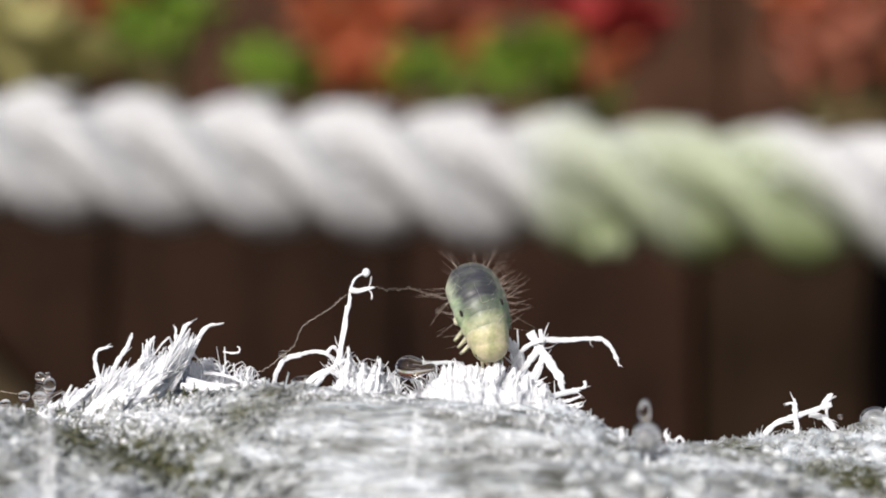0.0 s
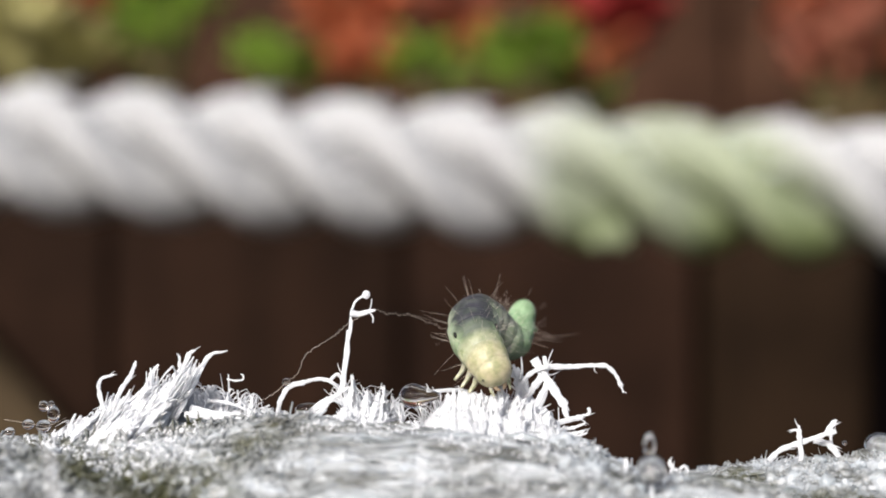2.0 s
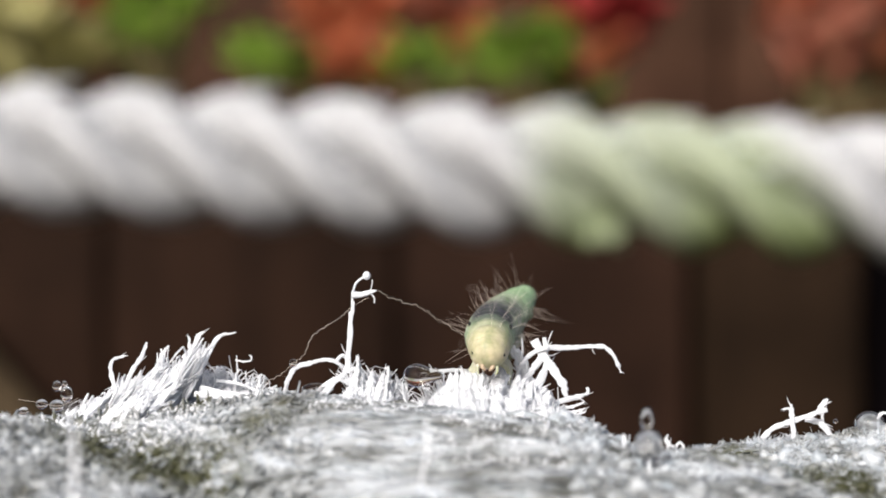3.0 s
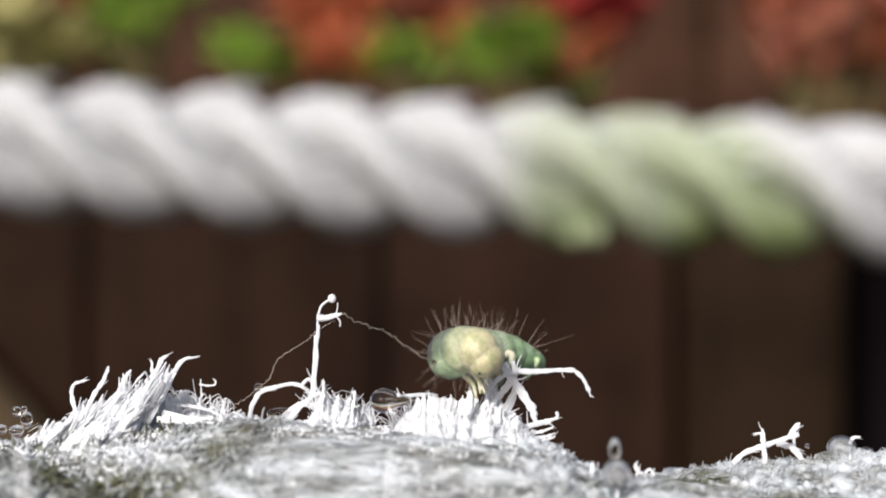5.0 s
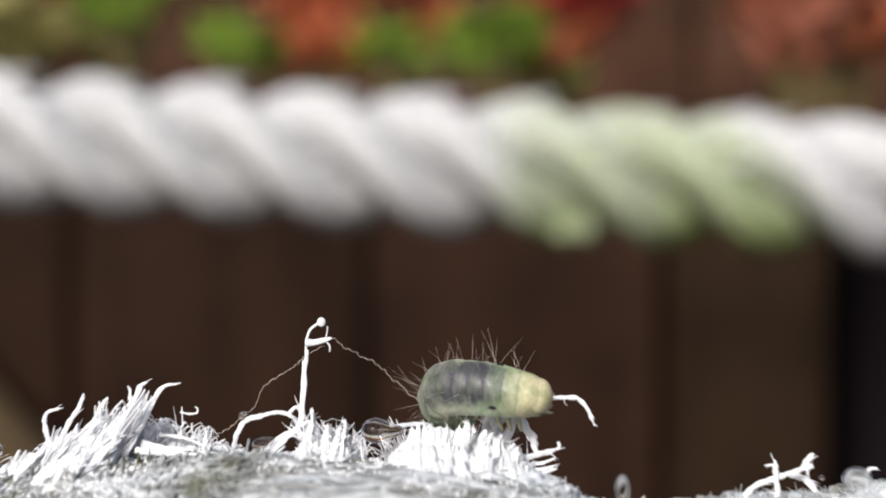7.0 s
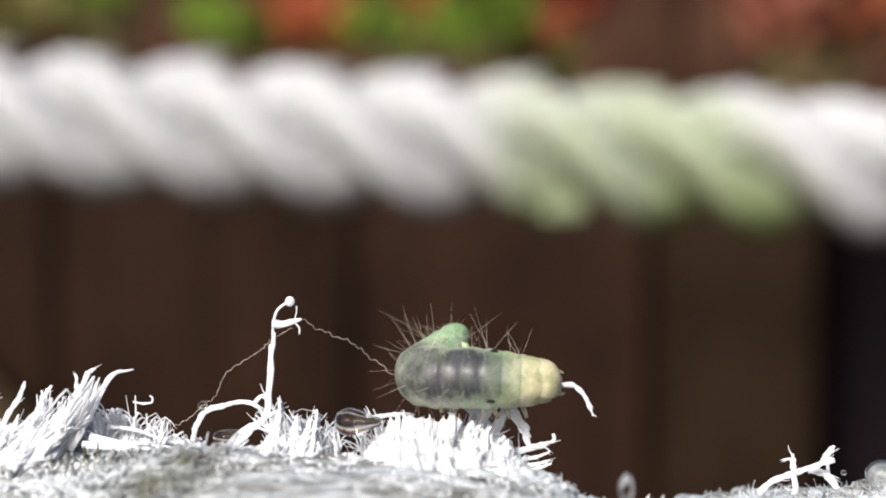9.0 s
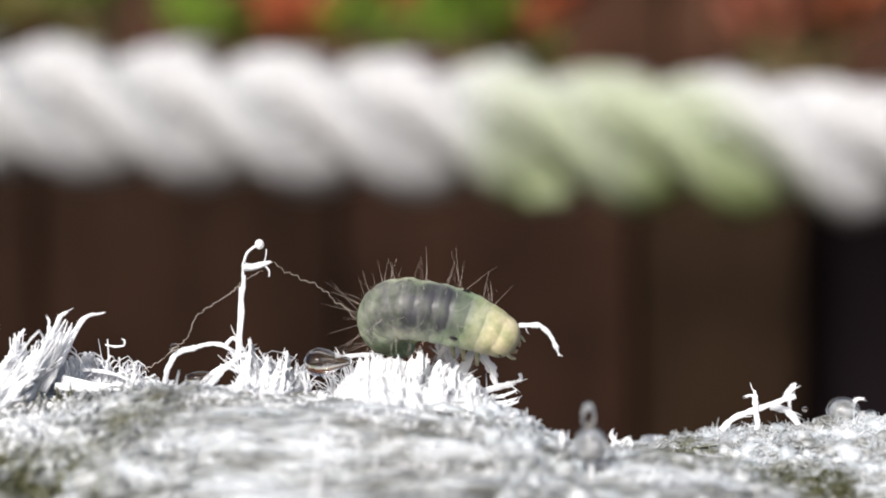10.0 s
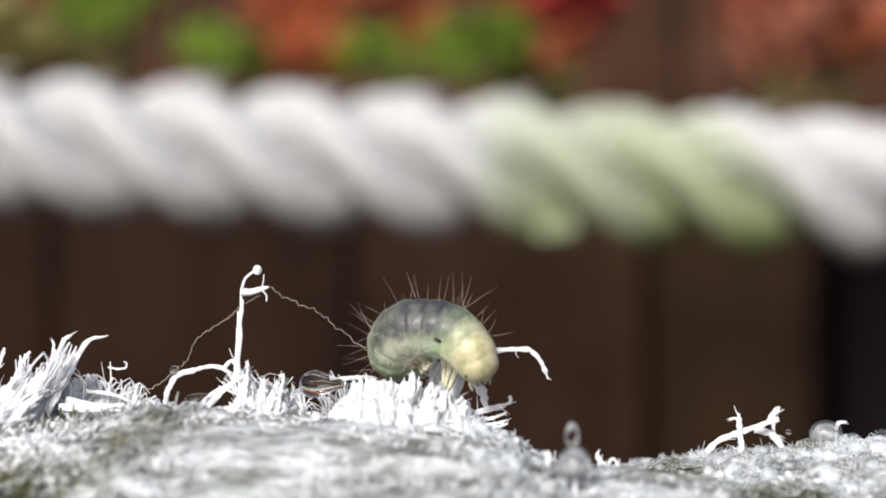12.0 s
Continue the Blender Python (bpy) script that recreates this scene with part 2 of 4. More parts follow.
# ---- building helpers (millimetres in, metres out) ----
def spline(points, steps):
    """A smooth line through the points, steps pieces to each stretch."""
    p = [Vector(q) for q in points]
    p = [p[0] * 2 - p[1]] + p + [p[-1] * 2 - p[-2]]
    out = []
    for i in range(1, len(p) - 2):
        for k in range(steps):
            u = k / steps
            a, b, c, d = p[i - 1], p[i], p[i + 1], p[i + 2]
            out.append(0.5 * (2 * b + (c - a) * u + (2 * a - 5 * b + 4 * c - d) * u * u + (3 * b - a - 3 * c + d) * u ** 3))
    return out + [p[-2]]


class Soup:
    """Collects tubes and blobs of one mesh."""

    def __init__(self):
        self.v, self.f = [], []

    def tube(self, line, radii, sides=5, flat=1.0, twist=0.0, ridge=0.0):
        n = len(line)
        side = None
        first = len(self.v)
        for i, p in enumerate(line):
            t = (line[min(i + 1, n - 1)] - line[max(i - 1, 0)]).normalized()
            if side is None:
                side = t.cross(Vector((0.31, -0.9, 0.3))).normalized()
            side = (side - t * side.dot(t)).normalized()
            up = t.cross(side)
            r0 = radii[i] if isinstance(radii, (list, tuple)) else radii
            for k in range(sides):
                r = r0 * (1 - ridge * (k % 3 == 1))
                a = 2 * math.pi * k / sides + twist * i
                self.v.append((p + side * (math.cos(a) * r) + up * (math.sin(a) * r * flat)) * MM)
        for i in range(n - 1):
            for k in range(sides):
                a, b = first + i * sides + k, first + i * sides + (k + 1) % sides
                self.f.append((a, b, b + sides, a + sides))
        self.f.append(tuple(first + k for k in reversed(range(sides))))
        self.f.append(tuple(first + (n - 1) * sides + k for k in range(sides)))

    def ball(self, c, r, rings=6, segs=8, squash=(1, 1, 1)):
        first = len(self.v)
        c = Vector(c)
        for i in range(rings + 1):
            th = math.pi * i / rings
            for k in range(segs):
                a = 2 * math.pi * k / segs
                self.v.append((c + Vector((r * squash[0] * math.sin(th) * math.cos(a), r * squash[1] * math.sin(th) * math.sin(a), r * squash[2] * math.cos(th)))) * MM)
        for i in range(rings):
            for k in range(segs):
                a, b = first + i * segs + k, first + i * segs + (k + 1) % segs
                self.f.append((a, a + segs, b + segs, b))

    def mesh(self, name, material, smooth=True):
        me = bpy.data.meshes.new(name)
        me.from_pydata([tuple(q) for q in self.v], [], self.f)
        me.materials.append(material)
        if smooth:
            me.polygons.foreach_set("use_smooth", [True] * len(me.polygons))
        me.update()
        return me


def part(name, me, parent=None, label="", kind="", m=None):
    """Links a mesh as one object, under a thing or a part where one is given."""
    ob = new(name, me)
    ob.parent = parent
    if m is not None:
        ob.matrix_basis = m
    return tagged(ob, label=label, kind=kind)


def holder(name, x, y, z, label, category, group=""):
    ob = new(name)
    ob.empty_display_size = 0.005
    ob.matrix_basis = pose(x, y, z)
    return tagged(ob, label=label, category=category, group=group)


def bevelled_box(name, material, lo, hi, bevel=1.0):
    bm = bmesh.new()
    bmesh.ops.create_cube(bm, size=1)
    for v in bm.verts:
        v.co = Vector([(lo[i] + (v.co[i] + 0.5) * (hi[i] - lo[i])) * MM for i in range(3)])
    bmesh.ops.bevel(bm, geom=bm.edges[:], offset=bevel * MM, segments=2, affect="EDGES")
    me = bpy.data.meshes.new(name)
    bm.to_mesh(me)
    bm.free()
    me.materials.append(material)
    return me


# ---- the ground and what stands behind ----
def build_ground():
    g = Soup()
    n = 24
    for i in range(n + 1):
        for k in range(n + 1):
            sx, sy = (i / n * 2 - 1), (k / n * 2 - 1)
            x, y = sx * abs(sx) ** 2 * 400000, sy * abs(sy) ** 2 * 400000
            g.v.append(Vector((x, y, -320 + (4 * noise.noise((x * 0.01, y * 0.01, 0)) if abs(x) < 2000 and abs(y) < 2000 else 0))) * MM)
    for i in range(n):
        for k in range(n):
            a = i * (n + 1) + k
            g.f.append((a, a + n + 1, a + n + 2, a + 1))
    tagged(part("ground", g.mesh("ground", SOIL)), label="dark bare garden soil", category="ground", kind="structure")


def build_planter():
    """Raised bed of upright brown boards, its corner ending at one side."""
    bed = holder("planter", -0.06, 0.385, -0.32, "dark brown stained wooden raised bed filled with soil", "planter")
    edges = [-514, -414, -314, -214, -114, -14, 86]
    for a, b in zip(edges, edges[1:]):
        me = bevelled_box("board", BOARD if a == -14 else BOARD_DARK, (a + 1.1 + 60, 0, 0), (b - 1.1 + 60, 12, 354 + random.uniform(-1.5, 1.5)), 1.6)
        part("board", me, bed)
    part("corner_post", bevelled_box("corner_post", BOARD_OLD, (150, 1, 0), (205, 34, 354), 3), bed, "square brown corner post")
    part("backing_board", bevelled_box("backing_board", BOARD, (-454 + 8, 13, 2), (146, 34, 344), 2), bed)
    part("side_board", bevelled_box("side_board", BOARD, (160, 36, 0), (180, 330, 350), 2), bed)
    s = Soup()
    n = 30
    for i in range(n + 1):
        for k in range(13):
            x, y = -450 + 624 * i / n, 36 + 290 * k / 12
            s.v.append(Vector((x, y, 338 + 5 * noise.noise((x * 0.05, y * 0.05, 3)))) * MM)
    for i in range(n):
        for k in range(12):
            a = i * 13 + k
            s.f.append((a, a + 13, a + 14, a + 1))
    part("soil", s.mesh("soil", SOIL), bed, "dark crumbly potting soil")


def build_back_fence():
    fence = holder("fence", 0.0, 0.86, -0.32, "weathered reddish brown wooden board fence behind the bed", "fence")
    for i in range(18):
        x = -900 + i * 101
        me = bevelled_box("board", BACK_FENCE, (x, 0, 0), (x + 96, 18, 900 + random.uniform(-4, 4)), 2)
        part("board", me, fence)
    for i in range(17):
        x = -850 + i * 101
        part("cover_board", bevelled_box("cover_board", BACK_FENCE, (x, 19, 0), (x + 96, 36, 900), 2), fence)
    part("rail", bevelled_box("rail", BACK_FENCE, (-900, 37, 500), (918, 68, 560), 3), fence)


# An added pot shape; its near-black colour stands for the shaded space there.
def build_pot():
    pot = holder("shade_filler_pot", 0.245, 0.50, -0.32, "near-black pot shape added to stand for the shaded space beyond the bed", "plant pot")
    s = Soup()
    prof = [(60, 0), (66, 70), (76, 200), (84, 320), (92, 322), (94, 352), (88, 354), (84, 330), (74, 200), (0, 198)]
    seg = 32
    for r, z in prof:
        for k in range(seg):
            a = 2 * math.pi * k / seg
            s.v.append(Vector((r * math.cos(a), r * math.sin(a), z)) * MM)
    for i in range(len(prof) - 1):
        for k in range(seg):
            a, b = i * seg + k, i * seg + (k + 1) % seg
            s.f.append((a, b, b + seg, a + seg))
    part("body", s.mesh("body", SHADE_POT), pot)
    r = Soup()
    ring = [Vector((94 * math.cos(a), 94 * math.sin(a), 338)) for a in [2 * math.pi * k / 32 for k in range(33)]]
    r.tube(ring, 5.0, 8)
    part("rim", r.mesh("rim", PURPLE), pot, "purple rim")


def build_plank():
    """A worn plank leaning against the front of the bed."""
    me = bevelled_box("leaning_plank", PALE_WOOD, (-80, 0, -420), (0, 12, 330), 3)
    ob = part("leaning_plank", me, m=pose(-0.1437, 0.362, -0.0347, 0, -40.9, 0))
    tagged(ob, label="worn brown plank leaning against the raised bed", category="plank")


def leaf_mesh(name, material, length, width, cup):
    s = Soup()
    n, k = 8, 4
    for i in range(n + 1):
        u = i / n
        w = width * math.sin(math.pi * min(1, u * 0.97 + 0.03)) ** 0.8 * (1 - 0.25 * u) * 0.5 * (1 + 0.08 * math.sin(u * 40))
        for j in range(k + 1):
            q = j / k * 2 - 1
            s.v.append(Vector((w * q, length * u, cup * (q * q * width * 0.4) - length * 0.25 * u * u)) * MM)
    for i in range(n):
        for j in range(k):
            a = i * (k + 1) + j
            s.f.append((a, a + 1, a + k + 2, a + k + 1))
    return s.mesh(name, material)


def build_plant(x, y, z, material, tone, count, size, spread):
    """A bedding plant in the raised bed: a short branched stem with broad leaves."""
    plant = holder("bedding_plant", x * MM, y * MM, 0.018, tone + " leaved bedding plant growing in the raised bed", "plant", "plants in the raised bed")
    h = z - 18
    st = Soup()
    st.tube(spline([(0, 0, -6), (1, 0, h * 0.5), (0, 1, h)], 5), [1.6] * 10 + [0.8], 6)
    leaf = leaf_mesh("leaf", material, size, size * 0.72, 0.5)
    for i in range(count):
        a = i * 2.4 + random.uniform(-0.4, 0.4)
        d = spread * math.sqrt((i + 0.5) / count)
        p = Vector((math.cos(a) * d, math.sin(a) * d * 0.6, h + random.uniform(-0.7, 0.7) * spread))
        p.z = max(p.z, 4)
        st.tube(spline([(0, 0, max(0, p.z * 0.4)), (p.x * 0.4, p.y * 0.4, p.z * 0.75), tuple(p)], 4), 0.5, 5)
        m = Matrix.Translation(p * MM) @ pose(0, 0, 0, random.uniform(20, 80), random.uniform(-25, 25), math.degrees(a) - 90 + random.uniform(-60, 60))
        part("leaf", leaf, plant, m=m)
    part("stem", st.mesh("stem", STEM), plant)


# ---- ropes: three strands laid round one another ----


class Lay:
    """Where the strands of a rope run: axis y and z at x = 0, slope along x, length of a full turn, a crest's x."""

    def __init__(self, y, z, slope, turn, crest, strand, core, rough, sag, swing=0.0, tight=0.0):
        self.strand_r, self.core, self.rough, self.sag = strand, core, rough, sag
        self.swing, self.tight = swing, tight
        self.y, self.z, self.slope, self.turn, self.crest = y, z, slope, turn, crest

    def centre(self, k, x):
        a = 2 * math.pi * ((x - self.crest) / self.turn + k / 3)
        a += self.tight * (1 - math.cos(a)) / 2
        return Vector((x, self.y + self.swing * x - self.core * math.sin(a), self.z + self.slope * x + self.sag * min(x * x, 400) + self.core * math.cos(a)))

    def relief(self, x, y, z):
        if self.rough < 0.5:
            return 0.15 * noise.noise((x * 0.2, y * 0.5, z * 0.5))
        swell = 0.0
        if z > -6 and y > -4.5 and -1 < x < 5:
            swell = 0.18 * math.exp(-((x - 2.7) / 1.25) ** 4) * min(1.0, (y + 4.5) / 3)
        if y > -5:
            swell -= 0.42 * math.exp(-((x - 4.1) / 1.15) ** 2) + 0.27 * min(1.0, max(0.0, (x - 8.4) / 1.2))
        return swell + (0.26 * noise.noise((x * 0.22, y * 0.8, z * 0.8)) + 0.15 * noise.noise((x * 0.8 + 9, y * 2.0, z * 2.0))
                        + 0.17 * noise.noise((x * 1.7, y * 3.0, z * 3.0)) + 0.11 * noise.noise((x * 4 + 3, y * 6, z * 6)))

    def height(self, x, y):
        """Top of the rope over a point of the plan."""
        best = -99.0
        for k in range(3):
            c = self.centre(k, x)
            d = y - c.y
            if abs(d) < self.strand_r:
                z = c.z + math.sqrt(self.strand_r ** 2 - d * d)
                if z > best:
                    best = z
        return best + self.relief(x, y, best)

    def strand(self, k, x0, x1, step, around, material):
        s = Soup()
        xs, x = [], x0
        while x < x1:
            xs.append(x)
            x += step if abs(x) < 14 else max(step, 1.0) if abs(x + 0.5) < 60 else 4.0
        n = len(xs) - 1
        for x in xs:
            c = self.centre(k, x)
            for j in range(around):
                a = 2 * math.pi * j / around
                d = Vector((0, math.sin(a), math.cos(a)))
                p = c + d * self.strand_r
                s.v.append((p + d * self.relief(p.x, p.y, p.z)) * MM)
        for i in range(n):
            for j in range(around):
                a, b = i * around + j, i * around + (j + 1) % around
                s.f.append((a, b, b + around, a + around))
        s.f.append(tuple(reversed(range(around))))
        s.f.append(tuple(n * around + j for j in range(around)))
        return s.mesh("strand", material)


NEAR = Lay(-1.65, -6.24, -0.0482, 46.6, -1.07, 4.79, 1.72, 1.0, 0.0006)
FAR = Lay(150.0, 14.0, -0.059, 46.4, 0.4, 5.05, 5.25, 0.0, 0.0, -0.06, 0.40)


def build_far_rope():
    rope = holder("rope", 0, 0.150, 0.004, "thick three-strand white rope, weathered grey with a green algae stain", "rope")
    inv = Matrix.Translation((0, -0.150, -0.004))
    for k in range(3):
        part("strand", FAR.strand(k, -600, 600, 1.0, 48, ROPE_FAR), rope, m=inv)
    s = Soup()
    random.seed(5)
    for i in range(160):
        x = random.uniform(-80, 90)
        y = 150 - 0.06 * x + random.uniform(-9, 6)
        z = FAR.height(x, y)
        if z < -50:
            continue
        a = random.uniform(-0.6, 0.6)
        L = random.uniform(1.5, 5)
        p0 = Vector((x, y, z - 0.1))
        s.tube(spline([p0, p0 + Vector((L * 0.5, L * 0.3 * a, 0.5)), p0 + Vector((L, L * a, random.uniform(-0.3, 1.2)))], 2), 0.14, 4)
    part("fluff", s.mesh("fluff", FIBRE_CLEAN), rope, "short white fibres standing off the rope", "stuff", inv)
    t = Soup()
    for i in range(26):
        q = Vector((23.0 + random.uniform(-3.5, 2.5), 146 + random.uniform(-1.5, 1.5), 6.6))
        t.tube(spline([q, q + Vector((0.6, -0.6, -2.0)), q + Vector((random.uniform(-0.5, 2.2), -0.3, -2.9 - random.uniform(0, 1.0)))], 3), 0.35, 5)
    part("frayed_tuft", t.mesh("frayed_tuft", ROPE_FAR), rope, "frayed greenish tuft under the rope", "stuff", inv)


def surface_fibres(count, seed, x0, x1, y0, y1, length, radius, lift, slant):
    random.seed(seed)
    s = Soup()
    for i in range(count):
        x, y = random.uniform(x0, x1), random.uniform(y0, y1)
        L = random.uniform(*length)
        steps = max(3, int(L / 0.7))
        drift = random.gauss(-0.10, slant)
        wob = random.uniform(0, 6.28)
        off = random.uniform(*lift)
        line = []
        for q in range(steps + 1):
            u = q / steps
            px, py = x + L * u, y + drift * L * u + 0.12 * math.sin(wob + u * 5)
            pz = NEAR.height(px, py)
            if pz < -12:
                break
            line.append(Vector((px, py, pz + off * math.sin(math.pi * min(1, u + 0.1)))))
        if len(line) > 2:
            r = random.uniform(*radius)
            s.tube(line, [r * (0.6 + 0.4 * math.sin(math.pi * (q + 0.7) / (len(line) + 0.4))) for q in range(len(line))], 4, 0.6)
    return s


def fuzz(count, seed, x0, x1, y0, y1, length, radius):
    """Short broken ends that stand off the surface at random."""
    random.seed(seed)
    s = Soup()
    for i in range(count):
        x, y = random.uniform(x0, x1), random.uniform(y0, y1)
        z = NEAR.height(x, y)
        if z < -12:
            continue
        L = random.uniform(*length)
        out = Vector((random.gauss(0.3, 0.8), (y - NEAR.y) / 10 + random.gauss(-0.1, 0.5), 0.6 + random.random() * 0.5)).normalized()
        bend = Vector((random.gauss(0, 0.5), random.gauss(0, 0.5), random.gauss(-0.3, 0.4)))
        p = Vector((x, y, z - 0.03))
        r = random.uniform(*radius)
        s.tube(spline([p, p + out * L * 0.5, p + (out + bend * 0.6) * L], 2), [r, r, r * 0.9, r * 0.8, r * 0.6], 4, 0.7)
    return s


def brush(count, seed, x0, x1, y0, y1, lean, tall, radius, splay=0.2, curl=0.25, even=0.6, looped=0.4):
    """A row of frayed ends: lean and tall give the tilt and the length at a place along the row (0 to 1)."""
    random.seed(seed)
    s = Soup()
    size = 14
    for i in range(count):
        if i % size == 0:
            cu, cy = random.random(), y1 - (y1 - y0) * random.random() ** (1.2 if y0 > -0.95 else 2.6)
            c_lean, c_tall = random.gauss(0, splay * 0.8), random.uniform(0.55 + 0.4 * even, 1.0)
            c_curl = Vector((random.gauss(0, curl), random.gauss(0, curl * 0.6), random.gauss(-0.08, curl * 0.6)))
            c_side = random.gauss(0, 0.25)
        u = min(1.0, max(0.0, cu + random.gauss(0, 0.013)))
        x, y = x0 + (x1 - x0) * u, cy + random.gauss(0, 0.045)
        z = NEAR.height(x, y) - 0.08
        front = max(0.0, (-0.9 - cy) / max(0.1, -0.9 - y0)) if y0 < -0.9 else 0.0
        L = tall(u) * (1 - 0.75 * front) * c_tall * random.uniform(even, 1.05)
        a = lean(u) + c_lean + random.gauss(0, splay * 0.25)
        d = Vector((math.cos(a), c_side - 1.3 * front + random.gauss(0, 0.12), math.sin(a) * (1 - 0.6 * front))).normalized()
        c = c_curl + Vector((random.gauss(0, curl), random.gauss(0, curl * 0.6), random.gauss(-0.05, curl * 0.5))) * 0.3
        p = Vector((x, y, z))
        r = random.uniform(*radius)
        if random.random() < looped:
            over = Vector((random.gauss(0, 0.30), random.gauss(0, 0.2), 0)) * L
            path = [p, p + d * L * 0.6, p + d * L * 0.92 + over * 0.5, p + d * L * random.uniform(0.55, 0.85) + over]
        else:
            path = [p, p + d * L * 0.35, p + d * L * 0.7 + c * L * 0.18, p + d * L + c * L * 0.5]
        s.tube(spline(path, 2),
               [r, r, r, r * 0.95, r * 0.9, r * 0.8, r * 0.55], 4, random.uniform(0.15, 0.5), random.gauss(0, 0.2))
    return s


def matted(rope, seed, x0, x1, y, front, back, lean, tall, jag=0.16, label="", pile=900, length=(0.12, 0.42), width=(0.010, 0.034), spray=0.14, wave=1.0, material=None):
    """A matted ridge of fused fibre: upright folds, a ragged crest, a long slope towards the open side."""
    s = Soup()
    nu, nv = int((x1 - x0) / 0.014), 60
    for i in range(nu + 1):
        u = i / nu
        x = x0 + (x1 - x0) * u
        ends = min(1.0, u * (x1 - x0) / 0.6, (1 - u) * (x1 - x0) / 0.6) ** 0.7
        h = tall(u) * ends * (1 + 1.6 * jag * noise.noise((x * 1.9, seed, 0)) + 1.5 * jag * noise.noise((x * 5, seed, 5)) + jag * noise.noise((x * 14, seed, 9)))
        a = lean(u) + 0.22 * noise.noise((x * 3, seed, 20))
        for k in range(nv + 1):
            v = k / nv
            c = -math.cos(math.pi * v)
            w = c * abs(c) ** 0.25 * (front * (1 + 0.7 * noise.noise((x * 1.1, seed, 31)) + 0.4 * noise.noise((x * 4, seed, 33))) if c < 0 else back)
            up = h * ((1 - abs(c)) ** (1.25 if front > 1.4 else 0.8) if c < 0 else math.sin(math.pi * v) ** 0.6)
            lie = x + 0.25 * noise.noise((x * 0.9, up * 1.4, seed + 11))
            fold = 0.16 * noise.noise((lie * 2.2, up * 1.6, seed)) + 0.12 * noise.noise((lie * 5, up * 2.6 + w, seed + 3)) + 0.06 * noise.noise((lie * 13, up * 6 + w * 3, seed + 6))
            fold += 0.025 * noise.noise((lie * 24, up * 9 + w * 5, seed + 8))
            fold *= min(1.0, up * 2.0)
            yy = y + w - fold
            z = NEAR.height(x, yy) - 0.14 + up * math.sin(a) + 0.35 * fold * (1 - abs(c))
            s.v.append(Vector((x + up * math.cos(a) + 0.4 * fold, yy, z)) * MM)
    for i in range(nu):
        for k in range(nv):
            p = i * (nv + 1) + k
            s.f.append((p, p + nv + 1, p + nv + 2, p + 1))
    part("fibre_wad", s.mesh("fibre_wad", material or FIBRE_CLEAN), rope, label)
    # the nap on it: fine ends combed up the slope, close to the surface
    pick = random.Random(int(seed * 10))
    nap = Soup()

    def spot(i, k):
        return s.v[min(max(i, 0), nu) * (nv + 1) + min(max(k, 0), nv)] / MM

    for q in range(pile):
        i, k = pick.randrange(nu // 12, nu - nu // 12), pick.randrange(int(nv * 0.05), int(nv * 0.62))
        L = pick.uniform(*length)
        drift = pick.gauss(0, spray) * L / 0.014
        line, at = [], float(k)
        for j in range(5):
            p = spot(int(i + drift * j / 4), int(at))
            n = (spot(int(i + drift * j / 4) + 2, int(at)) - p).cross(spot(int(i + drift * j / 4), int(at) + 2) - p)
            n = n.normalized() if n.length > 1e-9 else Vector((0, -1, 0))
            if n.y > 0:
                n = -n
            line.append(p + n * (pick.uniform(-0.004, 0.012) + 0.010 * j * wave * pick.random()))
            gone = (spot(i, int(at) + 2) - spot(i, int(at))).length / 2 + 1e-6
            at = min(at + L / 4 / gone, nv * 0.66)
        way = line[-1] - line[-3]
        if way.length < 1e-4:
            continue
        tip = line[-1] + way.normalized() * L * 0.12 + Vector((pick.gauss(0, 0.05), pick.gauss(-0.01, 0.03), pick.gauss(0, 0.03))) * wave
        r = pick.uniform(*width)
        nap.tube(spline([line[0], line[1], line[2], line[3], line[4], tip], 2), [r * 0.7, r, r, r, r, r, r, r * 0.95, r * 0.9, r * 0.8, r * 0.55], 4, pick.uniform(0.25, 0.5), pick.gauss(0, 0.1))
    part("nap", nap.mesh("nap", material or FIBRE_CLEAN), rope, "short white fibre ends matted together", "stuff")


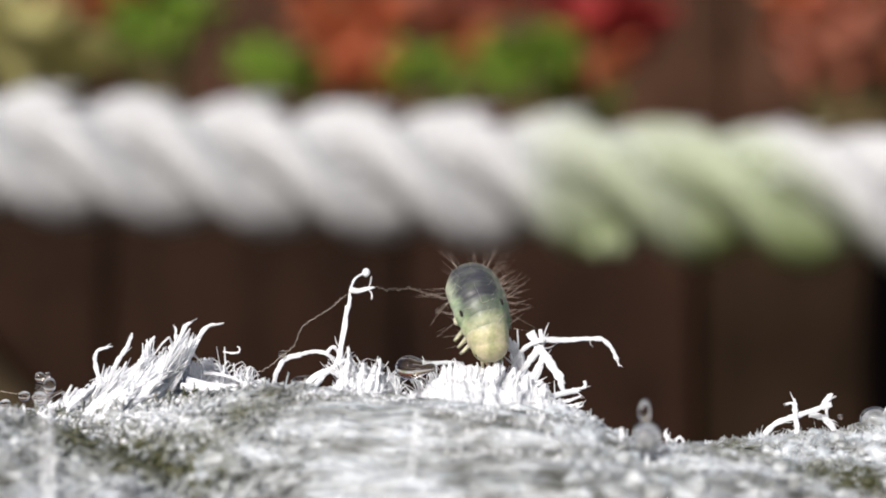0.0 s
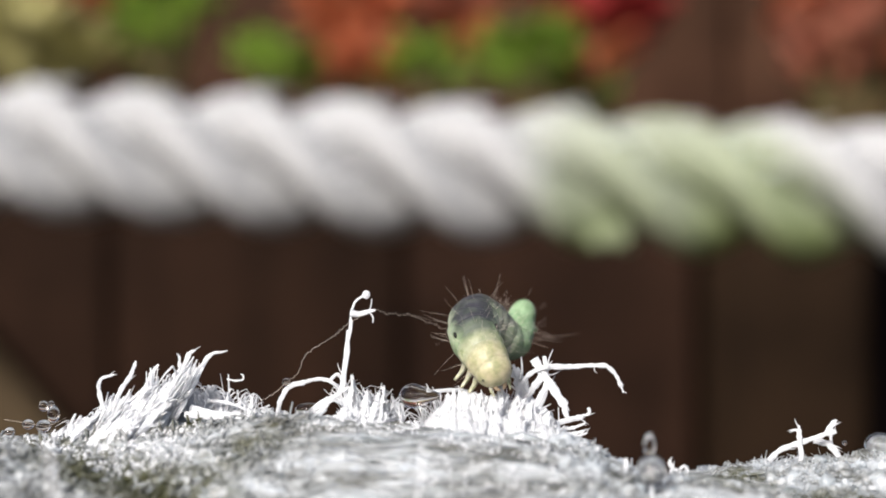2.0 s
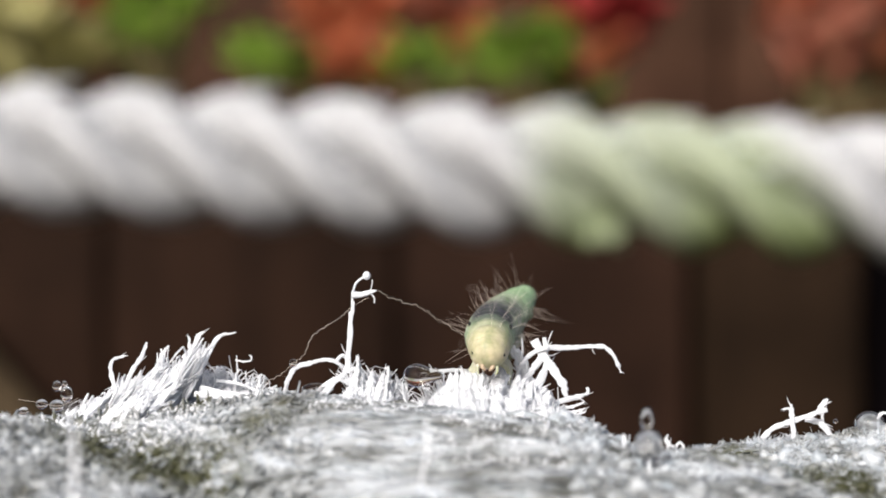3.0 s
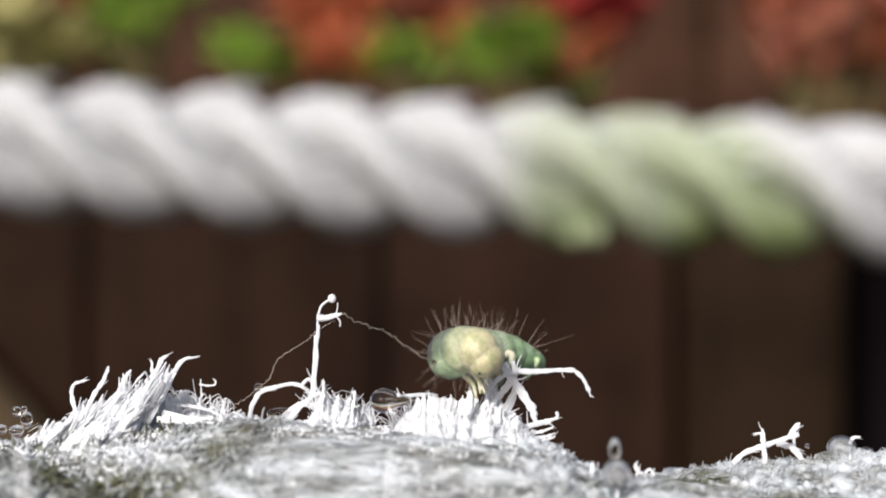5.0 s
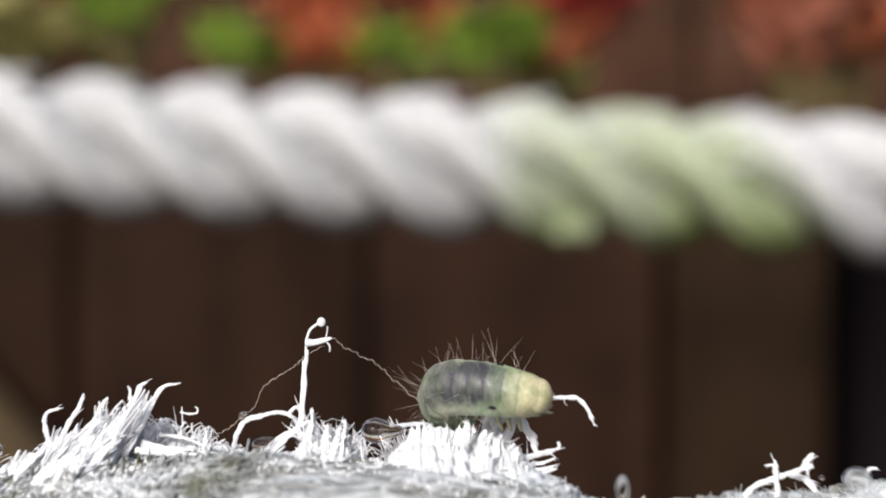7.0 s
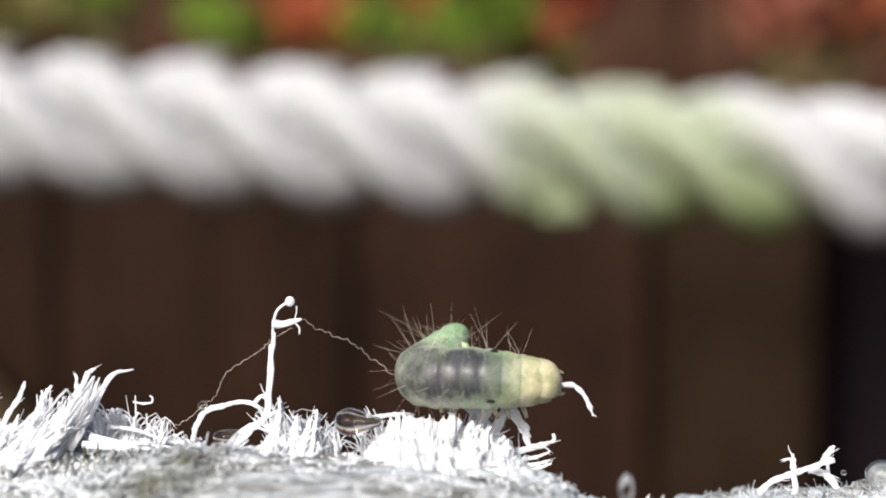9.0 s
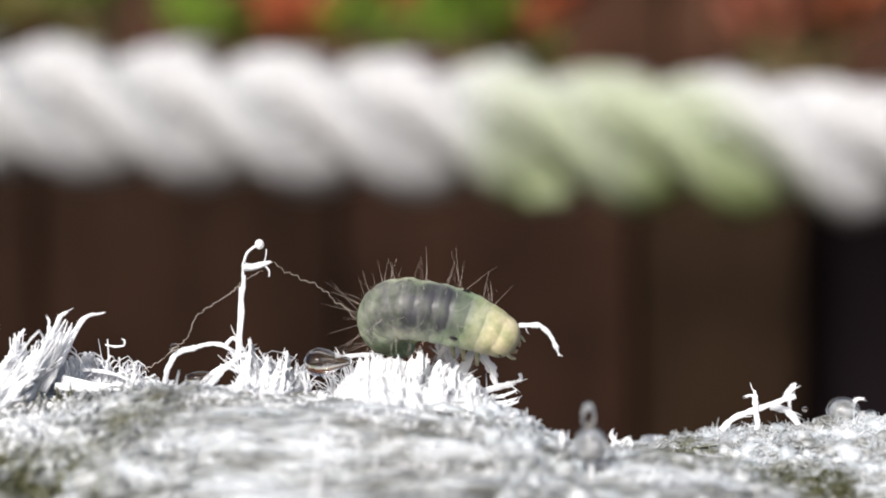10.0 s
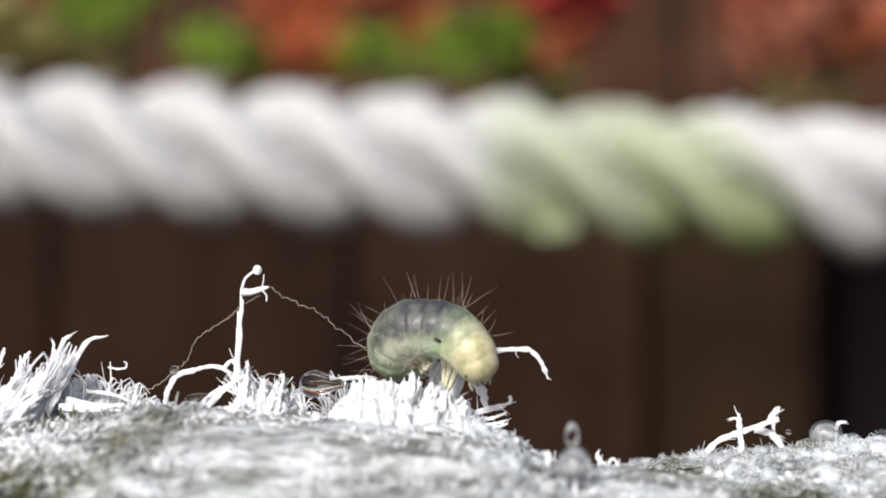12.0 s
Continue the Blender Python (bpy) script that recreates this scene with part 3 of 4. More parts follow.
def loose(rope, points, width, taper=0.6, label="", sides=8, flat=0.45):
    """One single ragged fibre that stands off by itself, with a few split barbs."""
    line = spline(points, 6)
    n = len(line)
    key = points[0][0] * 7.3
    line = [p + Vector((noise.noise((i * 0.35, key, 0)), 0, noise.noise((i * 0.35, key, 7)))) * width * 0.10 for i, p in enumerate(line)]
    radii = [width * 0.46 * (1 - (1 - taper) * (i / (n - 1)) ** 2) * (1 + 0.3 * noise.noise((i * 0.6, key, 3)) + 0.3 * noise.noise((i * 1.7, key, 5))) for i in range(n)]
    s = Soup()
    pick = random.Random(int(key * 100))
    for q in (-1, 0, 1):
        strip = []
        for i, p in enumerate(line):
            t = (line[min(i + 1, n - 1)] - line[max(i - 1, 0)]).normalized()
            side = t.cross(Vector((0, 1, 0)))
            side = side.normalized() if side.length > 1e-6 else Vector((1, 0, 0))
            wag = 0.25 * noise.noise((i * 0.5, key, 11 + q))
            strip.append(p + side * radii[i] * (0.62 * q + wag) + Vector((0, 1, 0)) * width * (0.05 * abs(q) - 0.06 * q * noise.noise((i * 0.3, key, 17))))
        stop = n if q == 0 else n - pick.randrange(0, max(1, n // 5))
        s.tube(strip[:stop], [r * (0.5 + 0.12 * noise.noise((i * 0.8, key, 23 + q))) for i, r in enumerate(radii[:stop])], 7, max(flat, 0.6), 0.04)
    for q in range(pick.choice((3, 4, 5, 6))):
        k = pick.randrange(1, n - 1)
        t = (line[k + 1] - line[k - 1]).normalized()
        d = (t * pick.uniform(0.5, 1.4) + Vector((pick.gauss(0, 0.5), pick.gauss(0, 0.4), pick.gauss(0, 0.5)))).normalized()
        L = pick.uniform(0.5, 1.9) * width
        s.tube(spline([line[k], line[k] + d * L * 0.6, line[k] + (d + t * 0.4) * L], 2), [width * 0.13, width * 0.11, width * 0.09, width * 0.07, width * 0.03], 4)
    return part("loose_fibre", s.mesh("loose_fibre", FIBRE_CLEAN), rope, label)


# beds of clumps on the near rope: how many, x and y range, sizes, how long drawn
SMALL_CLUMPS = ((90, -10.5, 3.0, -7.0, -0.8, 0.06, 0.16, 4.0), (150, -10.5, -3.0, -5.0, -0.8, 0.07, 0.18, 1.3), (60, 5.0, 12.0, -4.5, 0.6, 0.06, 0.16, 1.6))
COTTON_CLUMPS = ((260, 2.4, 5.0, -5.5, 0.1, 0.08, 0.26, 1.3), (190, 7.3, 12.0, -3.2, 0.7, 0.07, 0.22, 1.4))


def build_near_rope():
    rope = holder("frayed_rope", 0, 0, 0, "frayed weathered white rope with dirt and broken fibres", "rope")
    for k in range(3):
        part("strand", NEAR.strand(k, -400, 400, 0.10, 260, ROPE_NEAR), rope)
    part("fibre_mat", surface_fibres(2300, 11, -15, 5.0, -6.3, 3.0, (0.4, 2.2), (0.014, 0.045), (-0.04, 0.03), 0.2).mesh("fibre_mat", FIBRE_SURFACE), rope, "pale fibres lying along the rope", "stuff")
    part("fuzz", fuzz(4500, 12, -12.5, 12.5, -6.8, 2.5, (0.06, 0.22), (0.014, 0.04)).mesh("fuzz", FIBRE_SURFACE), rope, "short broken fibre ends and grime", "stuff")
    part("fibre_mat", surface_fibres(900, 15, -6.0, 2.0, -3.2, 0.3, (0.8, 3.0), (0.025, 0.07), (-0.03, 0.05), 0.12).mesh("fibre_mat", FIBRE_SURFACE), rope, "flat white ribbons lying along the crest", "stuff")
    for count, seed, x0, x1, y0 in ((3200, 61, -10.2, -5.6, -2.8), (1300, 62, -3.2, -0.6, -2.6), (1300, 63, -0.5, 3.0, -4.4)):
        part("clean_fuzz", fuzz(count, seed, x0, x1, y0, -0.6, (0.06, 0.2), (0.02, 0.045)).mesh("clean_fuzz", FIBRE_CLEAN), rope, "bright broken fibre ends below a tuft", "stuff")
    part("fuzz", fuzz(2600, 64, 4.6, 12.5, -4.0, 1.2, (0.04, 0.14), (0.016, 0.045)).mesh("fuzz", FIBRE_SURFACE), rope, "dense felt of short broken fibres", "stuff")
    part("fuzz", fuzz(4200, 71, -11.5, -3.0, -6.8, -0.7, (0.12, 0.36), (0.022, 0.050)).mesh("fuzz", FIBRE_SURFACE), rope, "short upright ribbons of pale fibre", "stuff")
    part("fuzz", fuzz(900, 72, 2.4, 5.4, -5.0, 0.6, (0.10, 0.30), (0.020, 0.046)).mesh("fuzz", FIBRE_SURFACE), rope, "short pale ribbons of broken fibre", "stuff")
    part("fibre_mat", surface_fibres(1500, 73, -5.0, 4.2, -7.2, -0.8, (1.6, 4.6), (0.025, 0.080), (-0.03, 0.05), 0.09).mesh("fibre_mat", FIBRE_PALE), rope, "broad bright ribbons combed along the rope", "stuff")
    part("fibre_mat", surface_fibres(700, 74, 5.0, 12.0, -5.0, 0.8, (0.6, 1.8), (0.014, 0.036), (-0.03, 0.05), 0.3).mesh("fibre_mat", FIBRE_SURFACE), rope, "pale ribbons lying across the next strand", "stuff")
    g = Soup()
    random.seed(14)
    for i in range(1800):
        x, y = random.uniform(-12.5, 12.5), random.uniform(-6.5, 1.5)
        z = NEAR.height(x, y)
        if z > -12 and not (-4.5 < x < 2.5 and y < -0.8):
            q = random.uniform(0.02, 0.075)
            g.ball((x, y, z + q * 0.2), q, 4, 6, (random.uniform(0.8, 1.9), 1, random.uniform(0.6, 1)))
    for i in range(900):
        x, y = random.uniform(-12.5, 12.5), random.uniform(-6.2, -1.4)
        z = NEAR.height(x, y)
        if z > -12 and not (-4.5 < x < 2.5 and y < -0.8):
            q = random.uniform(0.05, 0.15)
            g.ball((x, y, z + q * 0.15), q, 5, 7, (random.uniform(0.8, 1.6), random.uniform(0.7, 1.2), random.uniform(0.5, 1)))
    part("grime", g.mesh("grime", FIBRE_SURFACE), rope, "crumbs of pale grime on the fibres", "stuff")
    # fluffy clumps on the slopes
    for material, seed, beds in ((FIBRE_SURFACE, 17, SMALL_CLUMPS), (FIBRE_COTTON, 18, COTTON_CLUMPS)):
        f = Soup()
        random.seed(seed)
        for count, x0, x1, y0, y1, lo, hi, long in beds:
            for i in range(count):
                x, y = random.uniform(x0, x1), random.uniform(y0, y1)
                q = random.uniform(lo, hi)
                z = NEAR.height(x, y)
                if z < -12:
                    continue
                first = len(f.v)
                f.ball((x, y, z - q * 0.25), q, 10, 14, (random.uniform(0.8, long), random.uniform(0.8, 1.3), random.uniform(0.8, 1.1)))
                core = Vector((x, y, z)) * MM
                for j in range(first, len(f.v)):
                    f.v[j] = core + (f.v[j] - core) * (1 + 0.5 * noise.noise(f.v[j] / MM * 6) + 0.3 * noise.noise(f.v[j] / MM * 17))
        part("fibre_clump", f.mesh("fibre_clump", material), rope, "small fluffy clumps of white fibre", "stuff")
    for x0, x1, y0, y1, count in ((2.4, 5.0, -5.2, 0.2, 3000), (7.4, 11.8, -3.0, 0.8, 2600)):
        part("cotton_fuzz", fuzz(count, 75, x0, x1, y0, y1, (0.08, 0.30), (0.008, 0.022)).mesh("cotton_fuzz", FIBRE_COTTON), rope, "cool white cottony fibre ends", "stuff")
    matted(rope, 12.3, 9.0, 11.2, -0.1, 1.3, 0.6, lambda u: 1.5, lambda u: 0.36, 0.25, "low matted ridge of white fibre", 500, (0.1, 0.25), (0.008, 0.03), 0.5, 1.0, FIBRE_SURFACE)
    loose(rope, [(4.26, -3.75, -1.10), (4.22, -3.75, -0.80), (4.20, -3.75, -0.42)], 0.10, 0.6, "torn fibre end under water drops")
    s = Soup()
    s.ball((4.18, -3.80, -0.26), 0.20, 8, 12)
    part("wet_clump", s.mesh("wet_clump", FIBRE_SURFACE), rope, "dull wet lump of fibre inside water drops")
    s = Soup()
    s.ball((10.30, 0.20, -0.42), 0.27, 8, 12, (1, 0.8, 0.9))
    part("wet_clump", s.mesh("wet_clump", FIBRE_COTTON), rope, "white lump of fibre under a water dome")
    # left tuft: flat ribbons that lean over, side by side
    lean_1, tall_1 = (lambda u: 0.80 + 0.16 * u), (lambda u: 0.66 + 1.36 * u)
    matted(rope, 1.3, -9.6, -6.65, -0.2, 1.35, 0.5, lean_1, lambda u: 0.86 * tall_1(u), 0.16, "matted white core of a fibre tuft", 2600, (0.5, 1.4), (0.012, 0.036), 0.10, 0.8)
    part("frayed_tuft", brush(700, 21, -9.6, -6.6, -0.5, 0.3, lambda u: lean_1(u) + 0.12, tall_1, (0.014, 0.045), 0.13, 0.2, 0.75, 0.05).mesh("frayed_tuft", FIBRE_CLEAN), rope, "bright white tuft of frayed fibres", "stuff")
    matted(rope, 4.1, -6.5, -3.9, 0.6, 0.5, 0.7, lambda u: 1.75, lambda u: 1.25 - 1.05 * u, 0.3, "matted white fibre fluff", 900, (0.2, 0.6), (0.006, 0.018), 0.5)
    part("frayed_tuft", brush(420, 22, -6.5, -3.9, 0.0, 1.1, lambda u: 1.9 - 0.4 * u, lambda u: 1.5 - 1.2 * u, (0.008, 0.028), 0.7, 1.2, 0.6, 0.9).mesh("frayed_tuft", FIBRE_CLEAN), rope, "tangled white fibre fluff", "stuff")
    # middle fringe, short and dense
    lean_3, tall_3 = (lambda u: 1.55), (lambda u: 1.58 - 0.55 * u)
    matted(rope, 7.7, -2.75, -0.95, -0.2, 1.5, 0.6, lean_3, lambda u: 0.95 * tall_3(u), 0.2, "short matted fringe of white fibres", 1100, (0.25, 0.7), (0.010, 0.024), 0.16, 0.7)
    part("frayed_tuft", brush(170, 23, -2.45, -0.95, -0.2, 0.5, lean_3, lambda u: 0.98 * tall_3(u), (0.009, 0.022), 0.18, 0.6, 0.6, 0.7).mesh("frayed_tuft", FIBRE_CLEAN), rope, "short dense fringe of white fibres", "stuff")
    lean_4, tall_4 = (lambda u: 1.7 - 0.55 * u), (lambda u: 1.15 + 0.75 * u - 1.1 * u * u)
    matted(rope, 9.2, -0.55, 2.85, -0.3, 2.6, 0.7, lean_4, lambda u: 0.93 * tall_4(u), 0.17, "thick matted fringe of white fibres", 1700, (0.25, 0.8), (0.010, 0.024), 0.16, 0.7)
    part("frayed_tuft", brush(300, 24, -0.5, 2.75, -0.2, 0.5, lean_4, lambda u: 0.98 * tall_4(u), (0.009, 0.022), 0.2, 0.6, 0.6, 0.6).mesh("frayed_tuft", FIBRE_CLEAN), rope, "bright fringe of white fibres", "stuff")
    part("frayed_tuft", brush(120, 26, 1.7, 2.8, -0.2, 0.6, lambda u: 1.3 + 0.5 * u, lambda u: 1.35, (0.010, 0.035), 0.4, 0.5).mesh("frayed_tuft", FIBRE_CLEAN), rope, "loose tangle of white fibres", "stuff")
    part("frayed_tuft", brush(160, 25, 7.6, 11.5, -0.8, 1.0, lambda u: 1.2, lambda u: 0.25, (0.010, 0.03), 0.6, 0.7).mesh("frayed_tuft", FIBRE_CLEAN), rope, "low white fringe", "stuff")
    # single fibres
    stalk = loose(rope, [(-3.43, 0.10, 0.27), (-2.99, 0.00, 0.67), (-2.54, 0.00, 0.96), (-2.46, 0.00, 1.48), (-2.41, 0.00, 2.19), (-2.36, 0.00, 2.95)], 0.135, 0.8, "tall white upright fibre")
    s = Soup()
    s.tube(spline([(-2.36, 0.00, 2.92), (-2.29, 0.00, 3.13), (-2.16, 0.00, 3.25), (-2.06, 0.00, 3.30)], 4), 0.027, 6)
    s.ball((-2.03, 0.00, 3.32), 0.098, 8, 12, (0.98, 0.90, 1.08))
    part("knob", s.mesh("knob", FIBRE_CLEAN), stalk, "white knob at the tip")
    s = Soup()
    s.tube(spline([(-2.39, 0.00, 2.87), (-2.20, 0.05, 2.85), (-1.97, 0.00, 2.91), (-1.79, 0.00, 2.96)], 3), [0.10, 0.095, 0.085, 0.075, 0.07, 0.07, 0.06, 0.05, 0.04, 0.02], 6, 0.5)
    s.tube(spline([(-1.94, 0.00, 2.94), (-1.90, 0.00, 3.08), (-1.89, 0.00, 3.22)], 3), 0.012, 4)
    s.tube(spline([(-1.94, 0.00, 2.90), (-1.84, 0.00, 2.78), (-1.84, 0.00, 2.65)], 3), 0.02, 4)
    part("side_barb", s.mesh("side_barb", FIBRE_CLEAN), stalk, "split side barb of the fibre")
    loose(rope, [(-3.20, -0.20, 0.35), (-2.78, -0.15, 0.73), (-2.37, -0.10, 1.05), (-2.16, -0.10, 0.92)], 0.10)
    loose(rope, [(-4.02, 0.10, 0.44), (-3.94, 0.00, 0.77), (-3.76, 0.00, 1.07), (-3.40, 0.00, 1.20), (-2.97, 0.00, 1.28), (-2.69, 0.00, 1.17), (-2.48, 0.20, 0.99), (-2.27, 0.30, 0.81)], 0.115, 0.7, "arched white fibre")
    loose(rope, [(-2.81, 0.20, 1.18), (-2.61, 0.20, 1.36), (-2.43, 0.30, 1.12), (-2.22, 0.30, 0.90)], 0.09)
    hook = loose(rope, [(1.57, 0.30, 0.58), (1.73, 0.30, 1.01), (1.97, 0.20, 1.36), (2.33, 0.10, 1.53), (2.91, 0.20, 1.53), (3.51, 0.20, 1.56), (3.82, 0.20, 1.53), (4.04, 0.20, 1.30), (4.16, 0.20, 1.02), (4.20, 0.20, 0.90)], 0.115, 0.75, "long white fibre bent like a hook")
    s = Soup()
    s.tube(spline([(2.39, 0.10, 1.49), (2.33, 0.10, 1.65), (2.31, 0.10, 1.79)], 3), [0.07, 0.07, 0.07, 0.065, 0.06, 0.055, 0.05], 6)
    part("peg", s.mesh("peg", FIBRE_CLEAN), hook)
    loose(rope, [(1.99, 0.50, 0.56), (1.80, 0.40, 1.00), (1.57, 0.30, 1.58)], 0.34, 0.72, "thick white fibre stump", 8, 0.4)
    loose(rope, [(2.08, 0.30, 1.71), (2.26, 0.20, 1.40), (2.52, 0.10, 1.03), (2.75, 0.00, 0.67), (2.89, 0.00, 0.29)], 0.22, 0.8, "split white fibre", 8, 0.4)
    foot = loose(rope, [(2.35, -0.10, 0.18), (2.74, -0.10, 0.28), (3.09, 0.00, 0.34), (3.34, 0.00, 0.41)], 0.13, 0.8)
    s = Soup()
    s.tube(spline([(3.33, 0.00, 0.40), (3.37, 0.00, 0.49), (3.34, 0.00, 0.58)], 3), 0.04, 6)
    part("peg", s.mesh("peg", FIBRE_CLEAN), foot)
    loose(rope, [(1.77, 0.30, 0.47), (1.97, 0.30, 0.88), (2.24, 0.20, 1.26), (2.44, 0.20, 1.56)], 0.19, 0.7)
    loose(rope, [(1.90, 0.30, 0.31), (2.24, 0.20, 0.75), (2.40, 0.20, 1.22)], 0.24, 0.6)
    for a in ([(2.74, -0.20, 0.10), (3.03, -0.20, 0.16), (3.27, -0.20, 0.26)], [(2.66, -0.30, -0.02), (3.06, -0.30, 0.04), (3.25, -0.30, 0.11)], [(2.86, -0.30, -0.10), (3.12, -0.30, -0.02), (3.28, -0.30, 0.04)]):
        loose(rope, a, 0.08, 0.4)
    loose(rope, [(-0.50, -0.45, 1.02), (-0.25, -0.40, 1.03), (0.08, -0.20, 1.03), (0.51, 0.10, 0.98)], 0.09, 0.8)
    # crossed twigs on the next strand
    loose(rope, [(7.55, -0.20, -0.66), (7.80, -0.20, -0.42), (8.16, -0.20, -0.27), (8.64, -0.20, -0.11), (9.13, -0.20, 0.05)], 0.13, 0.85, "crossed stiff white fibre")
    loose(rope, [(8.30, -0.30, -0.68), (8.27, -0.30, -0.36), (8.25, -0.30, -0.08), (8.23, -0.30, 0.19)], 0.14, 0.85)
    loose(rope, [(8.22, -0.30, 0.08), (8.12, -0.30, 0.09), (8.01, -0.30, 0.07)], 0.06, 0.5)
    loose(rope, [(9.02, 0.20, -0.12), (9.14, 0.20, 0.09), (9.26, 0.20, 0.26)], 0.13, 0.85)
    loose(rope, [(8.70, 0.10, -0.22), (8.90, 0.10, -0.26), (9.10, 0.10, -0.37), (9.40, 0.10, -0.68)], 0.15, 0.85)
    loose(rope, [(9.13, 0.20, 0.02), (9.14, 0.20, -0.15), (9.15, 0.20, -0.34)], 0.09, 0.8)
    loose(rope, [(10.42, 0.10, -0.30), (10.50, 0.10, -0.16), (10.58, 0.10, -0.09), (10.72, 0.10, -0.09)], 0.09, 0.7, "short horn of fibre on a droplet")
    loose(rope, [(5.60, -1.60, -1.22), (6.04, -1.60, -0.96), (6.52, -1.60, -0.87), (7.20, -1.60, -0.92)], 0.11, 0.8, "pale fibre arched over the strand")
    loose(rope, [(5.22, -1.50, -0.78), (5.15, -1.50, -0.62), (4.97, -1.50, -0.49), (5.03, -1.50, -0.32)], 0.06, 0.7)
    # curls and odd ends along the tuft
    loose(rope, [(-8.00, 0.00, 0.24), (-8.18, 0.00, 0.77), (-8.24, 0.00, 1.15), (-8.12, 0.00, 1.32), (-7.81, 0.00, 1.40)], 0.10, 0.5, "curled white fibre")
    loose(rope, [(-7.94, 0.00, 0.37), (-7.74, 0.00, 0.97), (-7.51, 0.00, 1.33), (-7.34, 0.00, 1.71)], 0.12, 0.6)
    loose(rope, [(-7.34, 0.00, 0.64), (-7.07, 0.00, 1.24), (-6.93, 0.00, 1.49), (-6.82, 0.00, 1.63)], 0.08, 0.6)
    loose(rope, [(-6.47, 0.00, 1.31), (-6.23, 0.00, 1.57), (-6.10, 0.00, 1.87), (-5.94, 0.00, 1.96)], 0.12, 0.6)
    loose(rope, [(-6.32, -0.10, 1.58), (-6.30, -0.10, 1.78), (-6.33, -0.10, 1.87)], 0.06, 0.7)
    loose(rope, [(-6.54, -0.30, 0.41), (-6.13, -0.20, 0.93), (-5.85, -0.10, 1.45), (-5.60, 0.00, 1.84), (-5.19, 0.00, 1.95)], 0.16, 0.25, "broad white fibre with a drawn-out tip")
    loose(rope, [(-6.38, -0.40, 0.39), (-6.01, -0.30, 1.07), (-5.74, -0.20, 1.59)], 0.18, 0.4)
    loose(rope, [(-5.24, 0.20, 1.26), (-5.04, 0.20, 1.22), (-4.87, 0.20, 1.24), (-4.85, 0.20, 1.34), (-4.91, 0.20, 1.38)], 0.045, 0.6)
    loose(rope, [(-6.03, -0.20, 0.63), (-5.48, -0.30, 0.51), (-4.68, -0.30, 0.41), (-3.76, -0.30, 0.30)], 0.16, 0.6)
    loose(rope, [(-6.12, -0.40, 0.50), (-5.33, -0.40, 0.42), (-4.40, -0.40, 0.34)], 0.13, 0.6)
    loose(rope, [(-5.69, 0.10, 0.76), (-5.22, 0.10, 0.71), (-4.62, 0.10, 0.49), (-4.11, 0.10, 0.36)], 0.08, 0.6)
    loose(rope, [(5.19, -1.50, -0.80), (5.21, -1.50, -0.62), (5.31, -1.50, -0.52), (5.40, -1.50, -0.66), (5.28, -1.50, -0.84)], 0.07, 0.7)
    loose(rope, [(-6.49, -8.60, -4.73), (-6.37, -9.20, -1.39), (-6.37, -9.20, 0.43), (-6.51, -9.00, 1.41)], 0.11, 0.4, "upright fibre near the eye")
    loose(rope, [(-0.62, -6.20, -0.49), (-0.51, -6.20, 0.20), (-0.51, -6.00, 0.75)], 0.07, 0.3)
    for p, q in (((3.80, -2.50, -0.50), (3.83, -2.50, -0.16)), ((3.19, -2.00, -0.39), (3.31, -2.00, 0.00)), ((5.02, -1.50, -0.72), (4.96, -1.50, -0.41))):
        p, q = Vector(p), Vector(q)
        loose(rope, [p, (p + q) / 2 + Vector((0.05, 0, 0)), q], 0.12, 0.7)
    return stalk


def droplet(points, label, group="water droplets", tail=0.0):
    """points: centre, half sizes along x, y, z in millimetres; tail: how far one end is drawn out."""
    for (x, y, z), (a, b, c) in points:
        s = Soup()
        s.ball((0, 0, 0), 1.0, 14, 20, (a, b, c))
        for i, v in enumerate(s.v):
            u = max(0.0, v.x / (a * MM))
            s.v[i] = Vector((v.x * (1 + tail * u), v.y * (1 - 0.5 * tail * u), v.z * (1 - 0.5 * tail * u)))
        ob = part("water_droplet", s.mesh("water_droplet", WATER), m=pose(x * MM, y * MM, z * MM))
        tagged(ob, label=label, category="water droplet", group=group)


